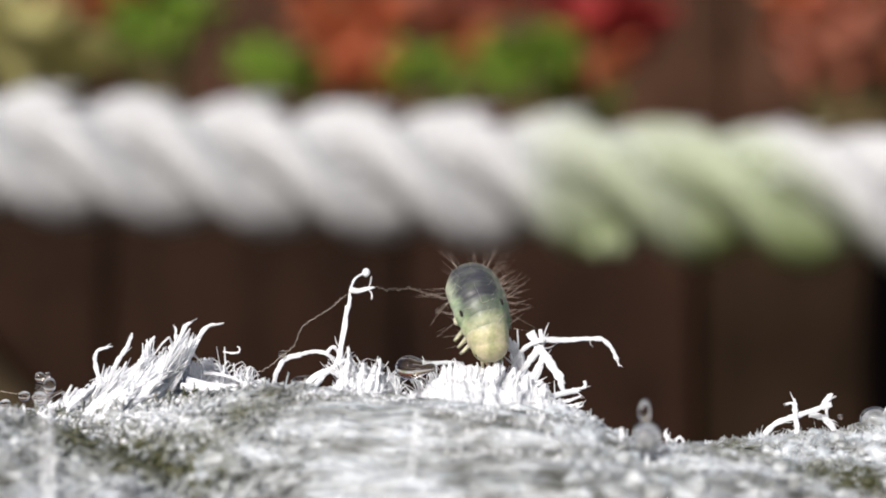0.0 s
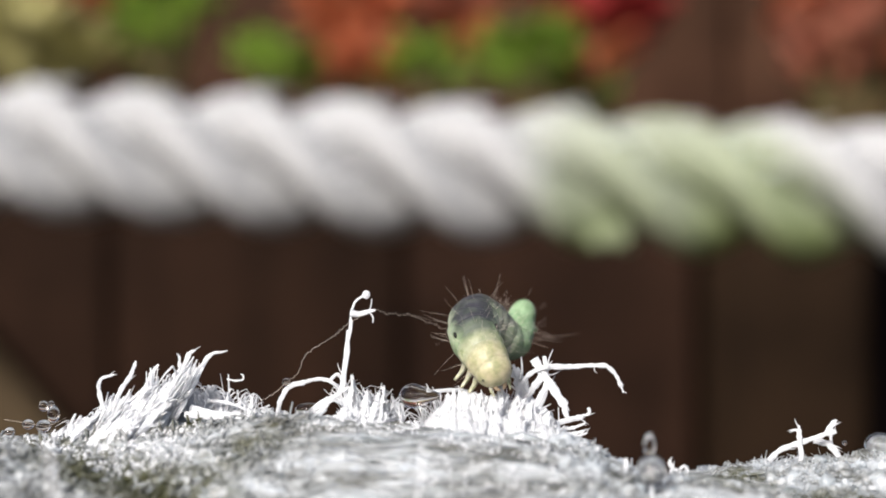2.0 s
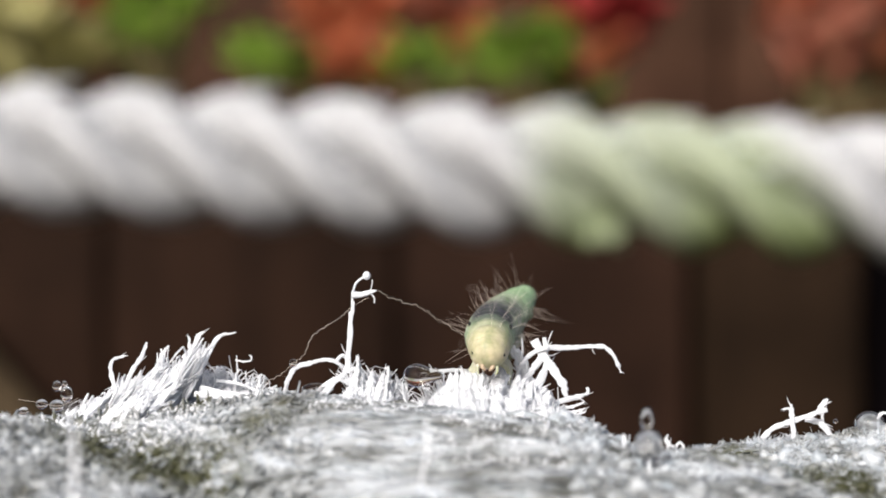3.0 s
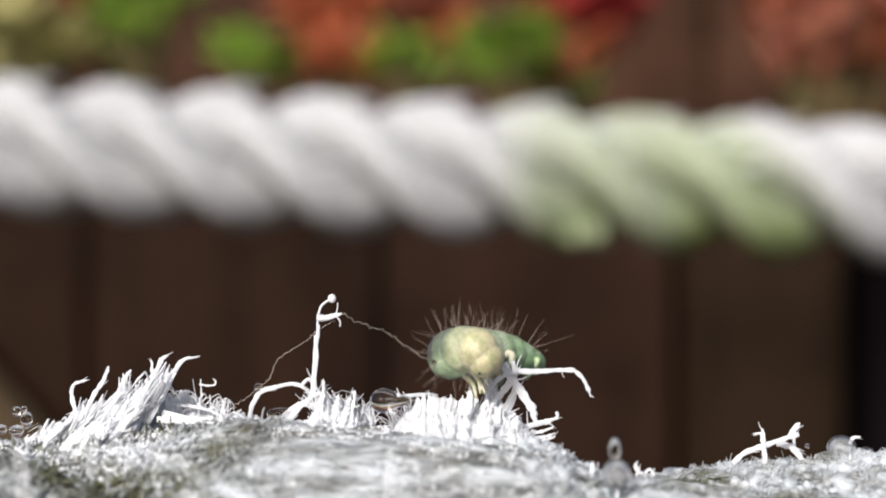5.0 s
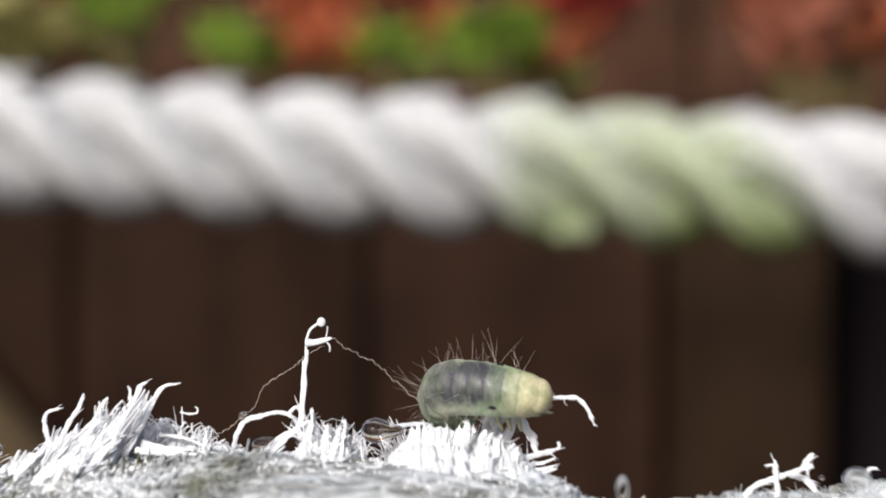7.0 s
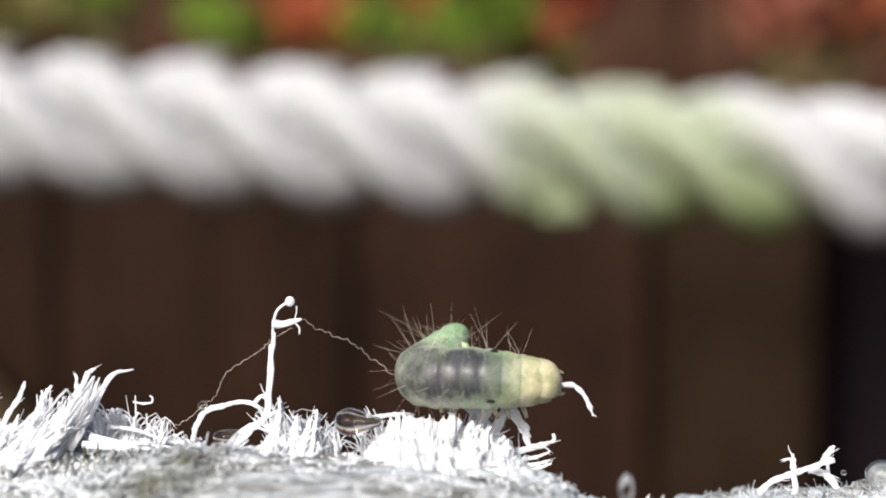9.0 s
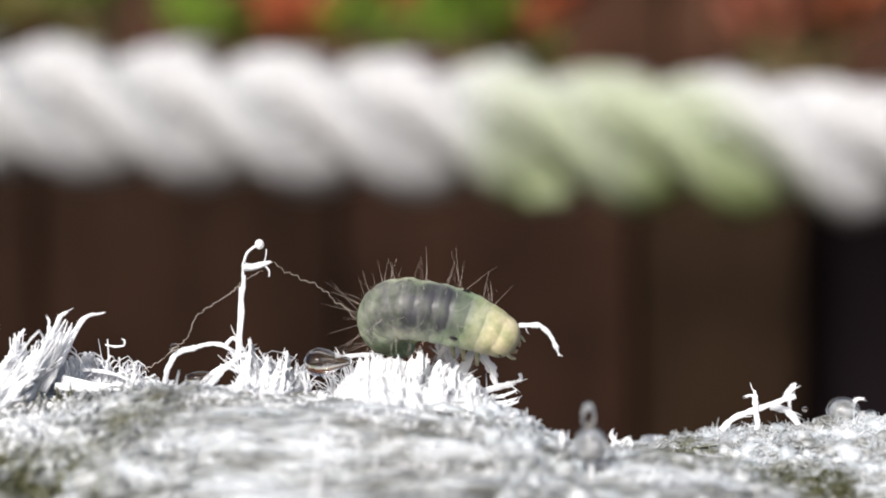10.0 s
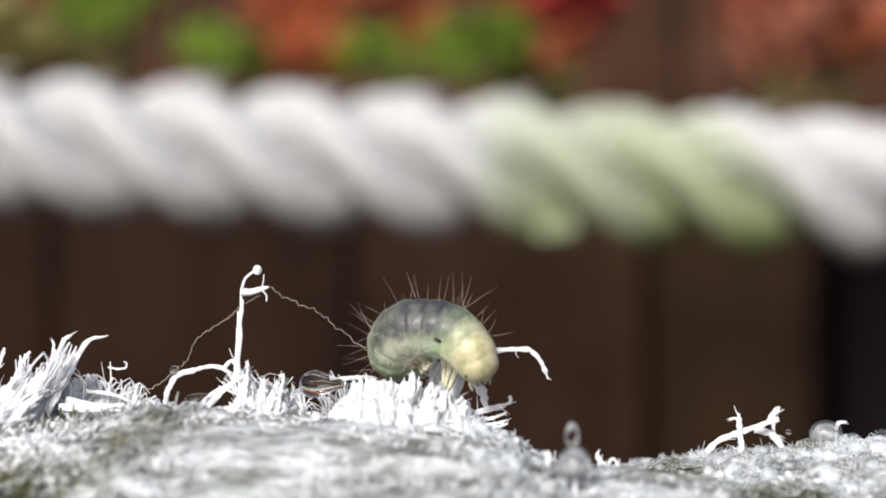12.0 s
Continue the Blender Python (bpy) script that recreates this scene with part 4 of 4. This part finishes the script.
def build_droplets():
    droplet([((-0.76, -0.50, 0.94), (0.36, 0.32, 0.29))], "clear water droplet hanging on a white fibre", tail=0.8)
    droplet([((-3.26, 0.10, 0.55), (0.36, 0.2, 0.15))], "flattened clear water droplet among white fibres")
    droplet([((-9.91, 0.00, 0.22), (0.14, 0.14, 0.12)), ((-9.55, 0.00, 0.18), (0.17, 0.17, 0.15)), ((-10.35, 0.00, 0.05), (0.12, 0.12, 0.1))], "small clear water droplet strung on a silk thread")
    droplet([((-9.18, -0.40, 0.52), (0.14, 0.14, 0.2)), ((-9.41, -0.40, 0.71), (0.11, 0.1, 0.13)), ((-9.23, -0.40, 0.76), (0.07, 0.07, 0.07))], "water droplet clinging to a fibre end")
    droplet([((-3.80, 0.00, 1.20), (0.10, 0.10, 0.10)), ((9.40, 0.00, -0.27), (0.06, 0.06, 0.06))], "tiny clear water droplet on a fibre")
    droplet([((4.18, -3.80, -0.14), (0.30, 0.28, 0.31)), ((4.14, -3.80, 0.36), (0.13, 0.12, 0.26))], "blurred water drop on a torn fibre end")
    droplet([((10.30, 0.20, -0.35), (0.36, 0.32, 0.30)), ((10.90, 0.20, -0.47), (0.15, 0.15, 0.14)), ((11.56, 0.20, -0.51), (0.24, 0.22, 0.26))], "water droplet resting on the rope surface")
    random.seed(31)
    for i in range(70):
        x, y = random.uniform(-11, 11), random.uniform(-6, 0.6)
        r = random.uniform(0.03, 0.10)
        droplet([((x, y, NEAR.height(x, y) + r * 0.5), (r, r, r * 0.8))], "tiny water bead on the rope fibres")


THREAD = 2.6


def build_silk():
    """Silk lines between the upright fibre, the rope and the caterpillar."""
    s = Soup()
    line = spline([(-4.51, 0.05, 0.70), (-4.09, 0.05, 0.94), (-3.81, 0.05, 1.18), (-3.53, 0.05, 1.42), (-3.34, 0.05, 1.84), (-2.89, 0.05, 2.16), (-2.64, 0.05, 2.31), (-2.40, 0.08, 2.54), (-1.98, 0.08, 2.78)], 8)
    line = [p + Vector((0.02 * math.sin(i * 1.9), 0, 0.02 * math.cos(i * 2.3))) for i, p in enumerate(line)]
    s.tube(line, 0.0038, 5)
    tagged(part("silk_thread", s.mesh("silk_thread", SILK)), label="fine crinkled silk thread strung between fibres", category="silk thread")
    s = Soup()
    line = spline([(-10.48, 0.00, 0.34), (-9.88, 0.00, 0.24), (-9.48, 0.00, 0.18), (-9.01, 0.00, 0.37)], 5)
    s.tube(line, 0.0036, 5)
    tagged(part("silk_thread", s.mesh("silk_thread", SILK)), label="fine silk thread carrying small droplets", category="silk thread")
    # the tethered thread: hinged on the fibre, it swings with the caterpillar
    s = Soup()
    line = spline([(0, 0, 0), (0.4, 0, 0.01), (0.8, 0.02, 0.07), (1.2, 0, 0.13), (1.55, 0, 0.08), (2.0, 0, 0.05), (THREAD, 0, 0.0)], 8)
    line = [p + Vector((0, 0, 0.024 * math.sin(i * 1.6) + 0.02 * math.sin(i * 0.7))) for i, p in enumerate(line)]
    s.tube(line, 0.0038, 5)
    thread = part("silk_thread", s.mesh("silk_thread", SILK))
    tagged(thread, label="crinkled silk thread from the fibre to the caterpillar", category="silk thread")
    return thread


# ---- the caterpillar ----
TAIL_SKIN = flesh_material("green_skin", (0.32, 0.40, 0.24), None, soft=0.6)
LEG_SKIN = flesh_material("pale_skin", (0.45, 0.43, 0.33), None, soft=0.7)
DARK = plain_material("black_spot", (0.01, 0.009, 0.008), 0.25, 0.5)
HAIR = plain_material("hair", (0.62, 0.54, 0.47), 0.4, 0.4)
MOUTH = plain_material("mouthparts", (0.40, 0.30, 0.20), 0.4, 0.4)

# from head to tail: radius, the skin's tint, how strongly the dark gut shows through the back
SEGMENTS = [(0.44, (0.41, 0.375, 0.235), 0.0), (0.51, (0.385, 0.37, 0.235), 0.0), (0.56, (0.29, 0.35, 0.22), 0.5),
            (0.60, (0.26, 0.34, 0.22), 1.0), (0.61, (0.27, 0.32, 0.23), 1.0), (0.62, (0.29, 0.32, 0.24), 1.0), (0.63, (0.30, 0.32, 0.24), 1.0),
            (0.62, (0.30, 0.32, 0.24), 1.0), (0.60, (0.28, 0.32, 0.23), 0.85), (0.57, (0.26, 0.32, 0.21), 0.4),
            (0.52, (0.24, 0.33, 0.19), 0.0), (0.45, (0.22, 0.33, 0.19), 0.0), (0.36, (0.22, 0.33, 0.19), 0.0)]


def mellow(a, b, f):
    return tuple(x + (y - x) * f for x, y in zip(a, b))


def skin(i):
    """Each segment's skin runs over into its neighbours' tints."""
    n = len(SEGMENTS)
    r = SEGMENTS[i][0]
    ends = []
    for k in (max(0, i - 1), min(n - 1, i + 1)):
        tint = mellow(SEGMENTS[i][1], SEGMENTS[k][1], 0.5)
        gut = (SEGMENTS[i][2] + SEGMENTS[k][2]) / 2
        ends.append((tint, mellow(tint, (0.030, 0.031, 0.037), gut)))
    (s0, b0), (s1, b1) = ends
    return flesh_material("skin", s0, b0, r * 0.32, r * 0.46, 0.5, s1, b1, 0.3 * i)


HALF = 0.60


def segment_mesh(name, r, material, seed, half=HALF):
    """A plump ring, lying along y, its back towards +z, with soft folds."""
    s = Soup()
    rings, around = 22, 56
    for i in range(rings + 1):
        u = math.sin((i / rings - 0.5) * math.pi)
        prof = max(0.0, 1 - abs(u) ** 2.3) ** 0.5
        for k in range(around):
            a = 2 * math.pi * k / around
            w = 1 + 0.03 * noise.noise((math.cos(a) * 2 + seed, math.sin(a) * 2, u * 2)) + 0.02 * noise.noise((math.cos(a) * 5 + seed, math.sin(a) * 5, u * 5)) - 0.012 * math.exp(-((u + 0.2) / 0.06) ** 2)
            for q in range(-3, 5):
                w += 0.035 * math.exp(-((a - math.pi - (q - 0.5) * 0.66) / 0.11) ** 2 - (u / 0.12) ** 2)
            low = 0.92 if math.cos(a) < 0 else 1.0
            s.v.append(Vector((r * prof * w * math.sin(a), half * u, r * prof * w * low * math.cos(a))) * MM)
    for i in range(rings):
        for k in range(around):
            a, b = i * around + k, i * around + (k + 1) % around
            s.f.append((a, a + around, b + around, b))
    return s.mesh(name, material)


def setae(r, seed, length, count):
    """Long pale hairs in small bunches round the back and the sides."""
    random.seed(seed)
    s = Soup()
    for i in range(count):
        a = (i / (count - 1) * 2 - 1) * 2.0 + random.uniform(-0.08, 0.08)
        root = Vector((r * 0.93 * math.sin(a), random.uniform(-0.12, 0.12), r * 0.93 * math.cos(a)))
        for q in range(random.choice((0, 1, 1, 2))):
            d = Vector((math.sin(a) + random.gauss(0, 0.16), random.gauss(0.05, 0.30), math.cos(a) + random.gauss(0, 0.16))).normalized()
            L = length * random.uniform(0.55, 1.1)
            side = Vector((random.gauss(0, 0.14), random.gauss(0, 0.14), random.gauss(0, 0.14)))
            s.tube(spline([root, root + d * L * 0.5 + side * L * 0.4, root + d * L + side * L], 3), [0.0024, 0.0021, 0.0018, 0.0015, 0.0012, 0.0009, 0.0005], 4)
    return s.mesh("hair_coat", HAIR)


def leg_mesh(length, r0, r1, material, foot=0.0):
    s = Soup()
    line = spline([(0, 0, 0.1), (0.10, -0.02, -length * 0.5), (-0.04, -length * 0.25, -length)], 4)
    s.tube(line, [r0 + (r1 - r0) * i / 8 for i in range(9)], 8)
    if foot:
        s.ball(line[-1], foot, 6, 8, (1, 1, 0.7))
    return s.mesh("leg", material)


def build_caterpillar():
    grub = holder("caterpillar", 0.0012, 0.0, 0.0010, "small pale green hairy caterpillar with dark gut writhing on the rope", "caterpillar")
    true_leg = leg_mesh(0.60, 0.10, 0.035, LEG_SKIN)
    proleg = leg_mesh(0.30, 0.11, 0.08, LEG_SKIN, 0.09)
    tail_leg = leg_mesh(0.16, 0.09, 0.06, TAIL_SKIN, 0.06)
    body = []
    for i, (r, tint, gut) in enumerate(SEGMENTS):
        name = "head" if i == 0 else "tail_segment" if i == len(SEGMENTS) - 1 else "body_segment"
        label = {0: "cream translucent head", 5: "grey-green segment with dark gut showing through"}.get(i, "")
        seg = part(name, segment_mesh(name, r, skin(i), i * 3.7, 0.42 if i == 0 else HALF), grub, label)
        if i > 0:
            part("hair_coat", setae(r, 40 + i, 0.78 if i < 11 else 1.0, 9), seg, "long pale brown hairs", "stuff")
        if i == 0:
            for side in (-1, 1):
                e = Soup()
                e.ball((0.37 * side, -0.20, 0.08), 0.048, 6, 10, (0.6, 1, 1))
                part("eye", e.mesh("eye", DARK), seg, "black eye spot")
                e = Soup()
                e.tube(spline([(0.13 * side, -0.33, -0.12), (0.10 * side, -0.42, -0.18), (0.04 * side, -0.47, -0.21)], 3), [0.065, 0.06, 0.055, 0.05, 0.042, 0.032, 0.015], 7)
                part("mandible", e.mesh("mandible", MOUTH), seg, "brown mouthpart")
                e = Soup()
                e.tube(spline([(0.22 * side, -0.32, -0.16), (0.23 * side, -0.43, -0.24), (0.20 * side, -0.52, -0.29)], 3), [0.045, 0.045, 0.04, 0.035, 0.03, 0.024, 0.012], 7)
                part("feeler", e.mesh("feeler", LEG_SKIN), seg, "short pale feeler")
        if i == 3:
            for side in (-1, 1):
                e = Soup()
                e.ball((0.50 * side, -0.10, 0.33), 0.085, 6, 10, (0.5, 1.1, 0.8))
                part("spot", e.mesh("spot", DARK), seg, "black spot on the side")
        pair = true_leg if i in (1, 2, 3) else proleg if i in (6, 7, 8, 9) else tail_leg if i == 12 else None
        if pair:
            for side in (-1, 1):
                part("leg", pair, seg, m=pose(0.30 * r / 0.6 * side * MM, 0, -r * 0.78 * MM, 0, -30 * side if i < 4 else -14 * side, 0))
        body.append(seg)
    return grub, body


# ---- build ----
build_ground()
build_planter()
build_back_fence()
build_pot()
build_plank()
random.seed(3)
build_plant(-108, 440, 86, GREEN_LEAF, "bright green", 34, 15, 13)
build_plant(-64, 430, 66, GREEN_LEAF, "bright green", 26, 13, 10)
build_plant(-8, 428, 66, GREEN_LEAF, "bright green", 22, 12, 9)
build_plant(32, 430, 69, GREEN_LEAF, "bright green", 36, 14, 14)
build_plant(54, 445, 62, GREEN_LEAF, "green", 8, 12, 9)
build_plant(-38, 450, 92, RED_LEAF, "rusty red", 40, 20, 16)
build_plant(-30, 445, 70, RED_LEAF, "rusty red", 30, 18, 13)
build_plant(-4, 458, 94, PINK_LEAF, "pinkish orange", 26, 18, 13)
build_plant(10, 462, 78, RED_LEAF, "dull red", 16, 16, 12)
build_plant(66, 455, 90, CRIMSON_LEAF, "deep crimson", 34, 20, 14)
build_plant(30, 480, 106, CRIMSON_LEAF, "dull crimson", 14, 18, 14)
build_plant(60, 450, 70, RED_LEAF, "dull red", 14, 14, 10)
build_plant(152, 450, 70, PINK_LEAF, "pinkish red", 34, 17, 14)
build_plant(166, 455, 86, PINK_LEAF, "pinkish orange", 30, 18, 14)
build_plant(150, 470, 96, RED_LEAF, "rusty red", 26, 18, 14)
build_plant(184, 470, 78, RED_LEAF, "rusty red", 24, 20, 18)
build_plant(-158, 450, 72, LIME_LEAF, "straw coloured", 34, 24, 20)
build_plant(-150, 490, 108, RED_LEAF, "rusty", 16, 20, 14)
build_plant(-186, 490, 92, LIME_LEAF, "straw coloured", 22, 24, 18)
build_plant(-122, 470, 66, LIME_LEAF, "straw coloured", 20, 18, 12)
build_far_rope()
stalk = build_near_rope()
build_droplets()
tether = build_silk()
caterpillar, segments = build_caterpillar()
cam.data.dof.focus_object = caterpillar


# ---- what moves ----
BENDS = []


def bend(t, *line, back=(0, -0.75, 0.66)):
    """The caterpillar's line at t seconds, head first, in millimetres, and the way its back faces."""
    BENDS.append((t, [Vector(p) for p in line] + [Vector(back)]))


bend(0, (1.15, -0.40, 1.18), (1.00, -0.20, 1.85), (0.76, 0.20, 2.52), (0.72, 1.00, 2.75), (1.05, 1.70, 2.45), (1.45, 2.10, 1.75))
bend(0.5, (0.87, -0.40, 1.24), (0.94, -0.10, 1.87), (0.76, 0.30, 2.55), (0.61, 1.10, 2.74), (0.98, 1.80, 2.42), (1.42, 2.20, 1.70))
bend(1, (1.54, -0.50, 1.71), (0.98, -0.30, 2.07), (0.62, 0.30, 2.41), (0.57, 1.10, 2.58), (0.84, 1.80, 2.32), (1.05, 2.30, 1.80))
bend(1.5, (1.75, -0.30, 1.72), (1.19, -0.30, 2.04), (0.51, 0.10, 2.00), (0.47, 0.80, 2.46), (0.82, 1.50, 2.67), (1.39, 2.10, 2.77))
bend(2, (1.20, -0.80, 1.35), (0.95, -0.50, 1.75), (0.64, 0.30, 2.32), (0.80, 1.10, 2.59), (1.56, 1.90, 1.99), (2.00, 2.50, 2.76))
bend(2.2, (0.95, -0.80, 1.30), (0.93, -0.40, 1.68), (1.01, 0.50, 2.23), (1.47, 1.40, 2.02), (2.06, 2.10, 2.39), (2.79, 2.70, 2.57))
bend(2.5, (0.95, -1.00, 1.56), (1.00, -0.50, 1.80), (1.09, 0.40, 1.95), (1.35, 1.30, 2.06), (1.74, 2.10, 2.30), (2.14, 2.80, 2.60))
bend(2.7, (0.89, -1.00, 1.37), (0.94, -0.50, 1.64), (1.02, 0.40, 1.82), (1.25, 1.30, 2.00), (1.62, 2.10, 2.36), (2.05, 2.80, 2.78))
bend(4.3, (0.92, -0.90, 1.40), (0.95, -0.40, 1.68), (0.95, 0.60, 2.10), (1.23, 1.40, 2.31), (1.79, 2.20, 2.18), (2.29, 2.90, 1.76))
bend(4.5, (0.93, -0.90, 1.35), (0.93, -0.40, 1.60), (0.92, 0.50, 1.92), (1.20, 1.40, 2.05), (1.68, 2.20, 2.12), (2.02, 2.90, 1.95))
bend(4.7, (1.35, -0.60, 1.67), (1.21, -0.20, 2.34), (1.14, 0.60, 2.65), (1.61, 1.50, 2.81), (2.16, 2.20, 2.77), (2.58, 2.80, 2.67))
bend(5, (1.77, -0.85, 1.72), (1.34, -0.65, 2.16), (0.86, -0.05, 1.98), (1.08, 0.85, 1.89), (2.12, 1.65, 1.82), (3.07, 2.35, 1.48))
bend(5.2, (2.10, -1.10, 1.49), (1.65, -1.00, 2.04), (0.91, -0.40, 1.78), (1.07, 0.50, 1.68), (1.95, 1.40, 1.73), (3.23, 2.10, 1.92))
bend(5.5, (2.61, -0.80, 1.53), (2.00, -0.90, 1.80), (1.10, -0.50, 1.86), (0.97, 0.30, 1.87), (1.79, 1.20, 2.11), (2.71, 1.80, 2.93), back=(0, -0.92, 0.4))
bend(5.7, (2.66, -0.80, 1.74), (2.07, -0.90, 2.17), (1.19, -0.50, 2.24), (0.94, 0.20, 2.18), (1.52, 1.00, 2.39), (2.27, 1.60, 2.61), back=(0, -0.92, 0.4))
bend(6, (2.72, -0.80, 1.65), (2.14, -0.90, 1.90), (1.25, -0.50, 1.96), (1.08, 0.30, 1.95), (1.94, 1.20, 2.17), (3.18, 1.90, 3.16), back=(0, -0.92, 0.4))
bend(6.2, (2.86, -0.80, 1.86), (2.28, -0.80, 2.18), (1.52, -0.50, 2.19), (1.01, 0.20, 1.79), (1.32, 1.00, 1.43), (1.92, 1.60, 1.23), back=(0, -0.92, 0.4))
bend(6.5, (2.94, -0.80, 1.75), (2.34, -0.80, 1.93), (1.61, -0.50, 1.83), (1.00, 0.20, 1.52), (1.30, 1.00, 1.22), (1.80, 1.70, 1.12), back=(0, -0.92, 0.4))
bend(6.7, (2.98, -0.80, 1.83), (2.46, -0.80, 2.00), (1.81, -0.50, 1.96), (1.06, 0.10, 1.76), (0.95, 0.80, 1.33), (1.53, 1.40, 1.04), back=(0, -0.92, 0.4))
bend(7, (3.00, -0.70, 1.66), (2.40, -0.70, 1.77), (1.59, -0.50, 1.86), (0.84, 0.00, 1.79), (0.81, 0.70, 1.27), (1.34, 1.40, 0.97), back=(0, -0.92, 0.4))
bend(7.2, (2.97, -0.70, 1.62), (2.39, -0.70, 1.76), (1.70, -0.50, 1.91), (0.96, 0.00, 2.00), (0.94, 0.70, 1.44), (1.54, 1.40, 1.09), back=(0, -0.92, 0.4))
bend(8.8, (3.24, -0.70, 1.65), (2.63, -0.70, 1.74), (1.73, -0.60, 1.86), (0.73, -0.20, 1.85), (0.58, 0.50, 1.33), (1.28, 1.20, 0.92), back=(0, -0.95, 0.31))
bend(9, (3.29, -0.70, 1.78), (2.67, -0.70, 1.78), (1.73, -0.60, 1.82), (0.74, -0.10, 1.80), (0.90, 0.80, 1.96), (1.45, 1.60, 2.45), back=(0, -0.95, 0.31))
bend(9.2, (3.29, -0.70, 1.57), (2.63, -0.70, 1.69), (1.74, -0.60, 1.86), (0.62, -0.20, 1.77), (0.53, 0.50, 1.32), (1.28, 1.20, 0.90), back=(0, -0.95, 0.31))
bend(9.5, (3.05, -0.70, 1.56), (2.48, -0.70, 1.67), (1.69, -0.60, 1.87), (0.68, -0.20, 1.88), (0.32, 0.50, 1.30), (-0.56, 1.00, 1.06), back=(0, -0.95, 0.31))
bend(9.7, (2.69, -0.70, 1.35), (2.14, -0.70, 1.51), (1.24, -0.60, 1.67), (0.33, -0.20, 1.63), (-0.13, 0.50, 1.36), (-0.79, 0.90, 1.26), back=(0, -0.95, 0.31))
bend(10, (3.10, -0.80, 1.32), (2.57, -0.70, 1.60), (1.87, -0.60, 1.85), (0.79, -0.40, 1.99), (0.53, 0.40, 1.55), (0.94, 1.20, 1.05), back=(0, -0.95, 0.31))
bend(10.5, (2.94, -0.80, 1.20), (2.55, -0.70, 1.48), (1.84, -0.60, 1.83), (1.08, -0.30, 2.03), (0.93, 0.50, 1.61), (1.41, 1.30, 1.12), back=(0, -0.95, 0.31))
bend(10.8, (3.00, -0.70, 1.64), (2.54, -0.70, 2.05), (1.84, -0.60, 2.27), (1.22, -0.20, 2.30), (2.05, 1.00, 2.37), (3.82, 1.70, 2.37), back=(0, -0.9, 0.44))
bend(11, (3.02, -0.80, 1.60), (2.66, -0.70, 1.82), (1.95, -0.60, 1.98), (1.13, -0.30, 2.00), (1.44, 0.60, 2.13), (2.24, 1.40, 2.34), back=(0, -0.9, 0.44))
bend(11.5, (2.66, -1.00, 1.08), (2.46, -0.90, 1.55), (1.80, -0.60, 1.91), (1.03, -0.20, 1.98), (0.86, 0.50, 1.46), (1.47, 1.30, 1.07), back=(0, -0.6, 0.8))
bend(12, (2.66, -1.10, 1.15), (2.48, -1.00, 1.62), (1.93, -0.60, 2.04), (1.10, -0.20, 2.00), (0.89, 0.50, 1.42), (1.49, 1.30, 1.09), back=(0, -0.6, 0.8))


def line_at(t):
    """The six points of the body's line at any time, eased between the poses."""
    i = max(k for k in range(len(BENDS)) if BENDS[k][0] <= t + 1e-6)
    if i == len(BENDS) - 1:
        return BENDS[-1][1]
    t0, a = BENDS[i]
    t1, b = BENDS[i + 1]
    u = (t - t0) / (t1 - t0)
    u = u * u * (3 - 2 * u)
    return [p.lerp(q, u) for p, q in zip(a, b)]


def body_poses(t):
    """A pose for each segment, spread evenly along the body's line, backs turned up and towards the open side."""
    *points, back = line_at(t)
    line = spline(points, 12)
    run = [0.0]
    for a, b in zip(line, line[1:]):
        run.append(run[-1] + (b - a).length)
    out = []
    base = caterpillar.location / MM
    for k in range(len(SEGMENTS)):
        d = 0.30 + max(1.0, run[-1] - 0.65) * k / (len(SEGMENTS) - 1)
        j = max(i for i in range(len(run) - 1) if run[i] <= d)
        f = (d - run[j]) / max(1e-9, run[j + 1] - run[j])
        p = line[j].lerp(line[j + 1], f)
        along = (line[min(j + 3, len(line) - 1)] - line[max(0, j - 2)]).normalized()
        back = (back - along * back.dot(along)).normalized()
        side = along.cross(back)
        m = Matrix((side, along, back)).transposed().to_4x4()
        m.translation = (p - base) * MM
        out.append(m)
    return out


def motions():
    times = [i * 0.1 for i in range(121)]
    poses = [body_poses(t) for t in times]
    for k, seg in enumerate(segments):
        walk(seg, [(t, p[k]) for t, p in zip(times, poses)])
    # the upright fibre leans while the taut thread pulls on it, then springs back
    foot = Vector((-2.62, 0, 0.9))
    pull = [(0, 1.0), (1, 0.95), (1.5, 0.8), (2, 0.58), (2.5, 0.25), (2.7, 0.15), (4.3, 0.0), (12, 0.0)]
    lean = [(t, Matrix.Translation(foot * MM) @ pose(0, 0, 0, -20 * f, 4 * f, 0) @ Matrix.Translation(-foot * MM)) for t, f in pull]
    walk(stalk, lean)
    # the tether swings about its hinge and follows the caterpillar's flank
    rows = []
    for t, p in zip(times, poses):
        k = max(i for i in range(len(lean) - 1) if lean[i][0] <= t + 1e-6)
        u = (t - lean[k][0]) / (lean[k + 1][0] - lean[k][0])
        hinge = lean[k][1].lerp(lean[k + 1][1], u) @ (Vector((-1.78, 0.00, 2.95)) * MM) / MM
        near = [(m.translation / MM, math.exp(-6000 * m.translation.x)) for m in p[4:10]]
        flank = sum((q * w for q, w in near), Vector()) / sum(w for q, w in near) + caterpillar.location / MM + Vector((-0.42, 0, -0.3))
        way = flank - hinge
        reach = way.length
        if reach < THREAD:
            way = way + Vector((0, math.sqrt(THREAD ** 2 - reach ** 2), 0))
        way.normalize()
        up = (Vector((0, 0, 1)) - way * way.z).normalized()
        m = Matrix((way, up.cross(way), up)).transposed().to_4x4()
        m.translation = hinge * MM
        rows.append((t, m))
    walk(tether, rows)


motions()
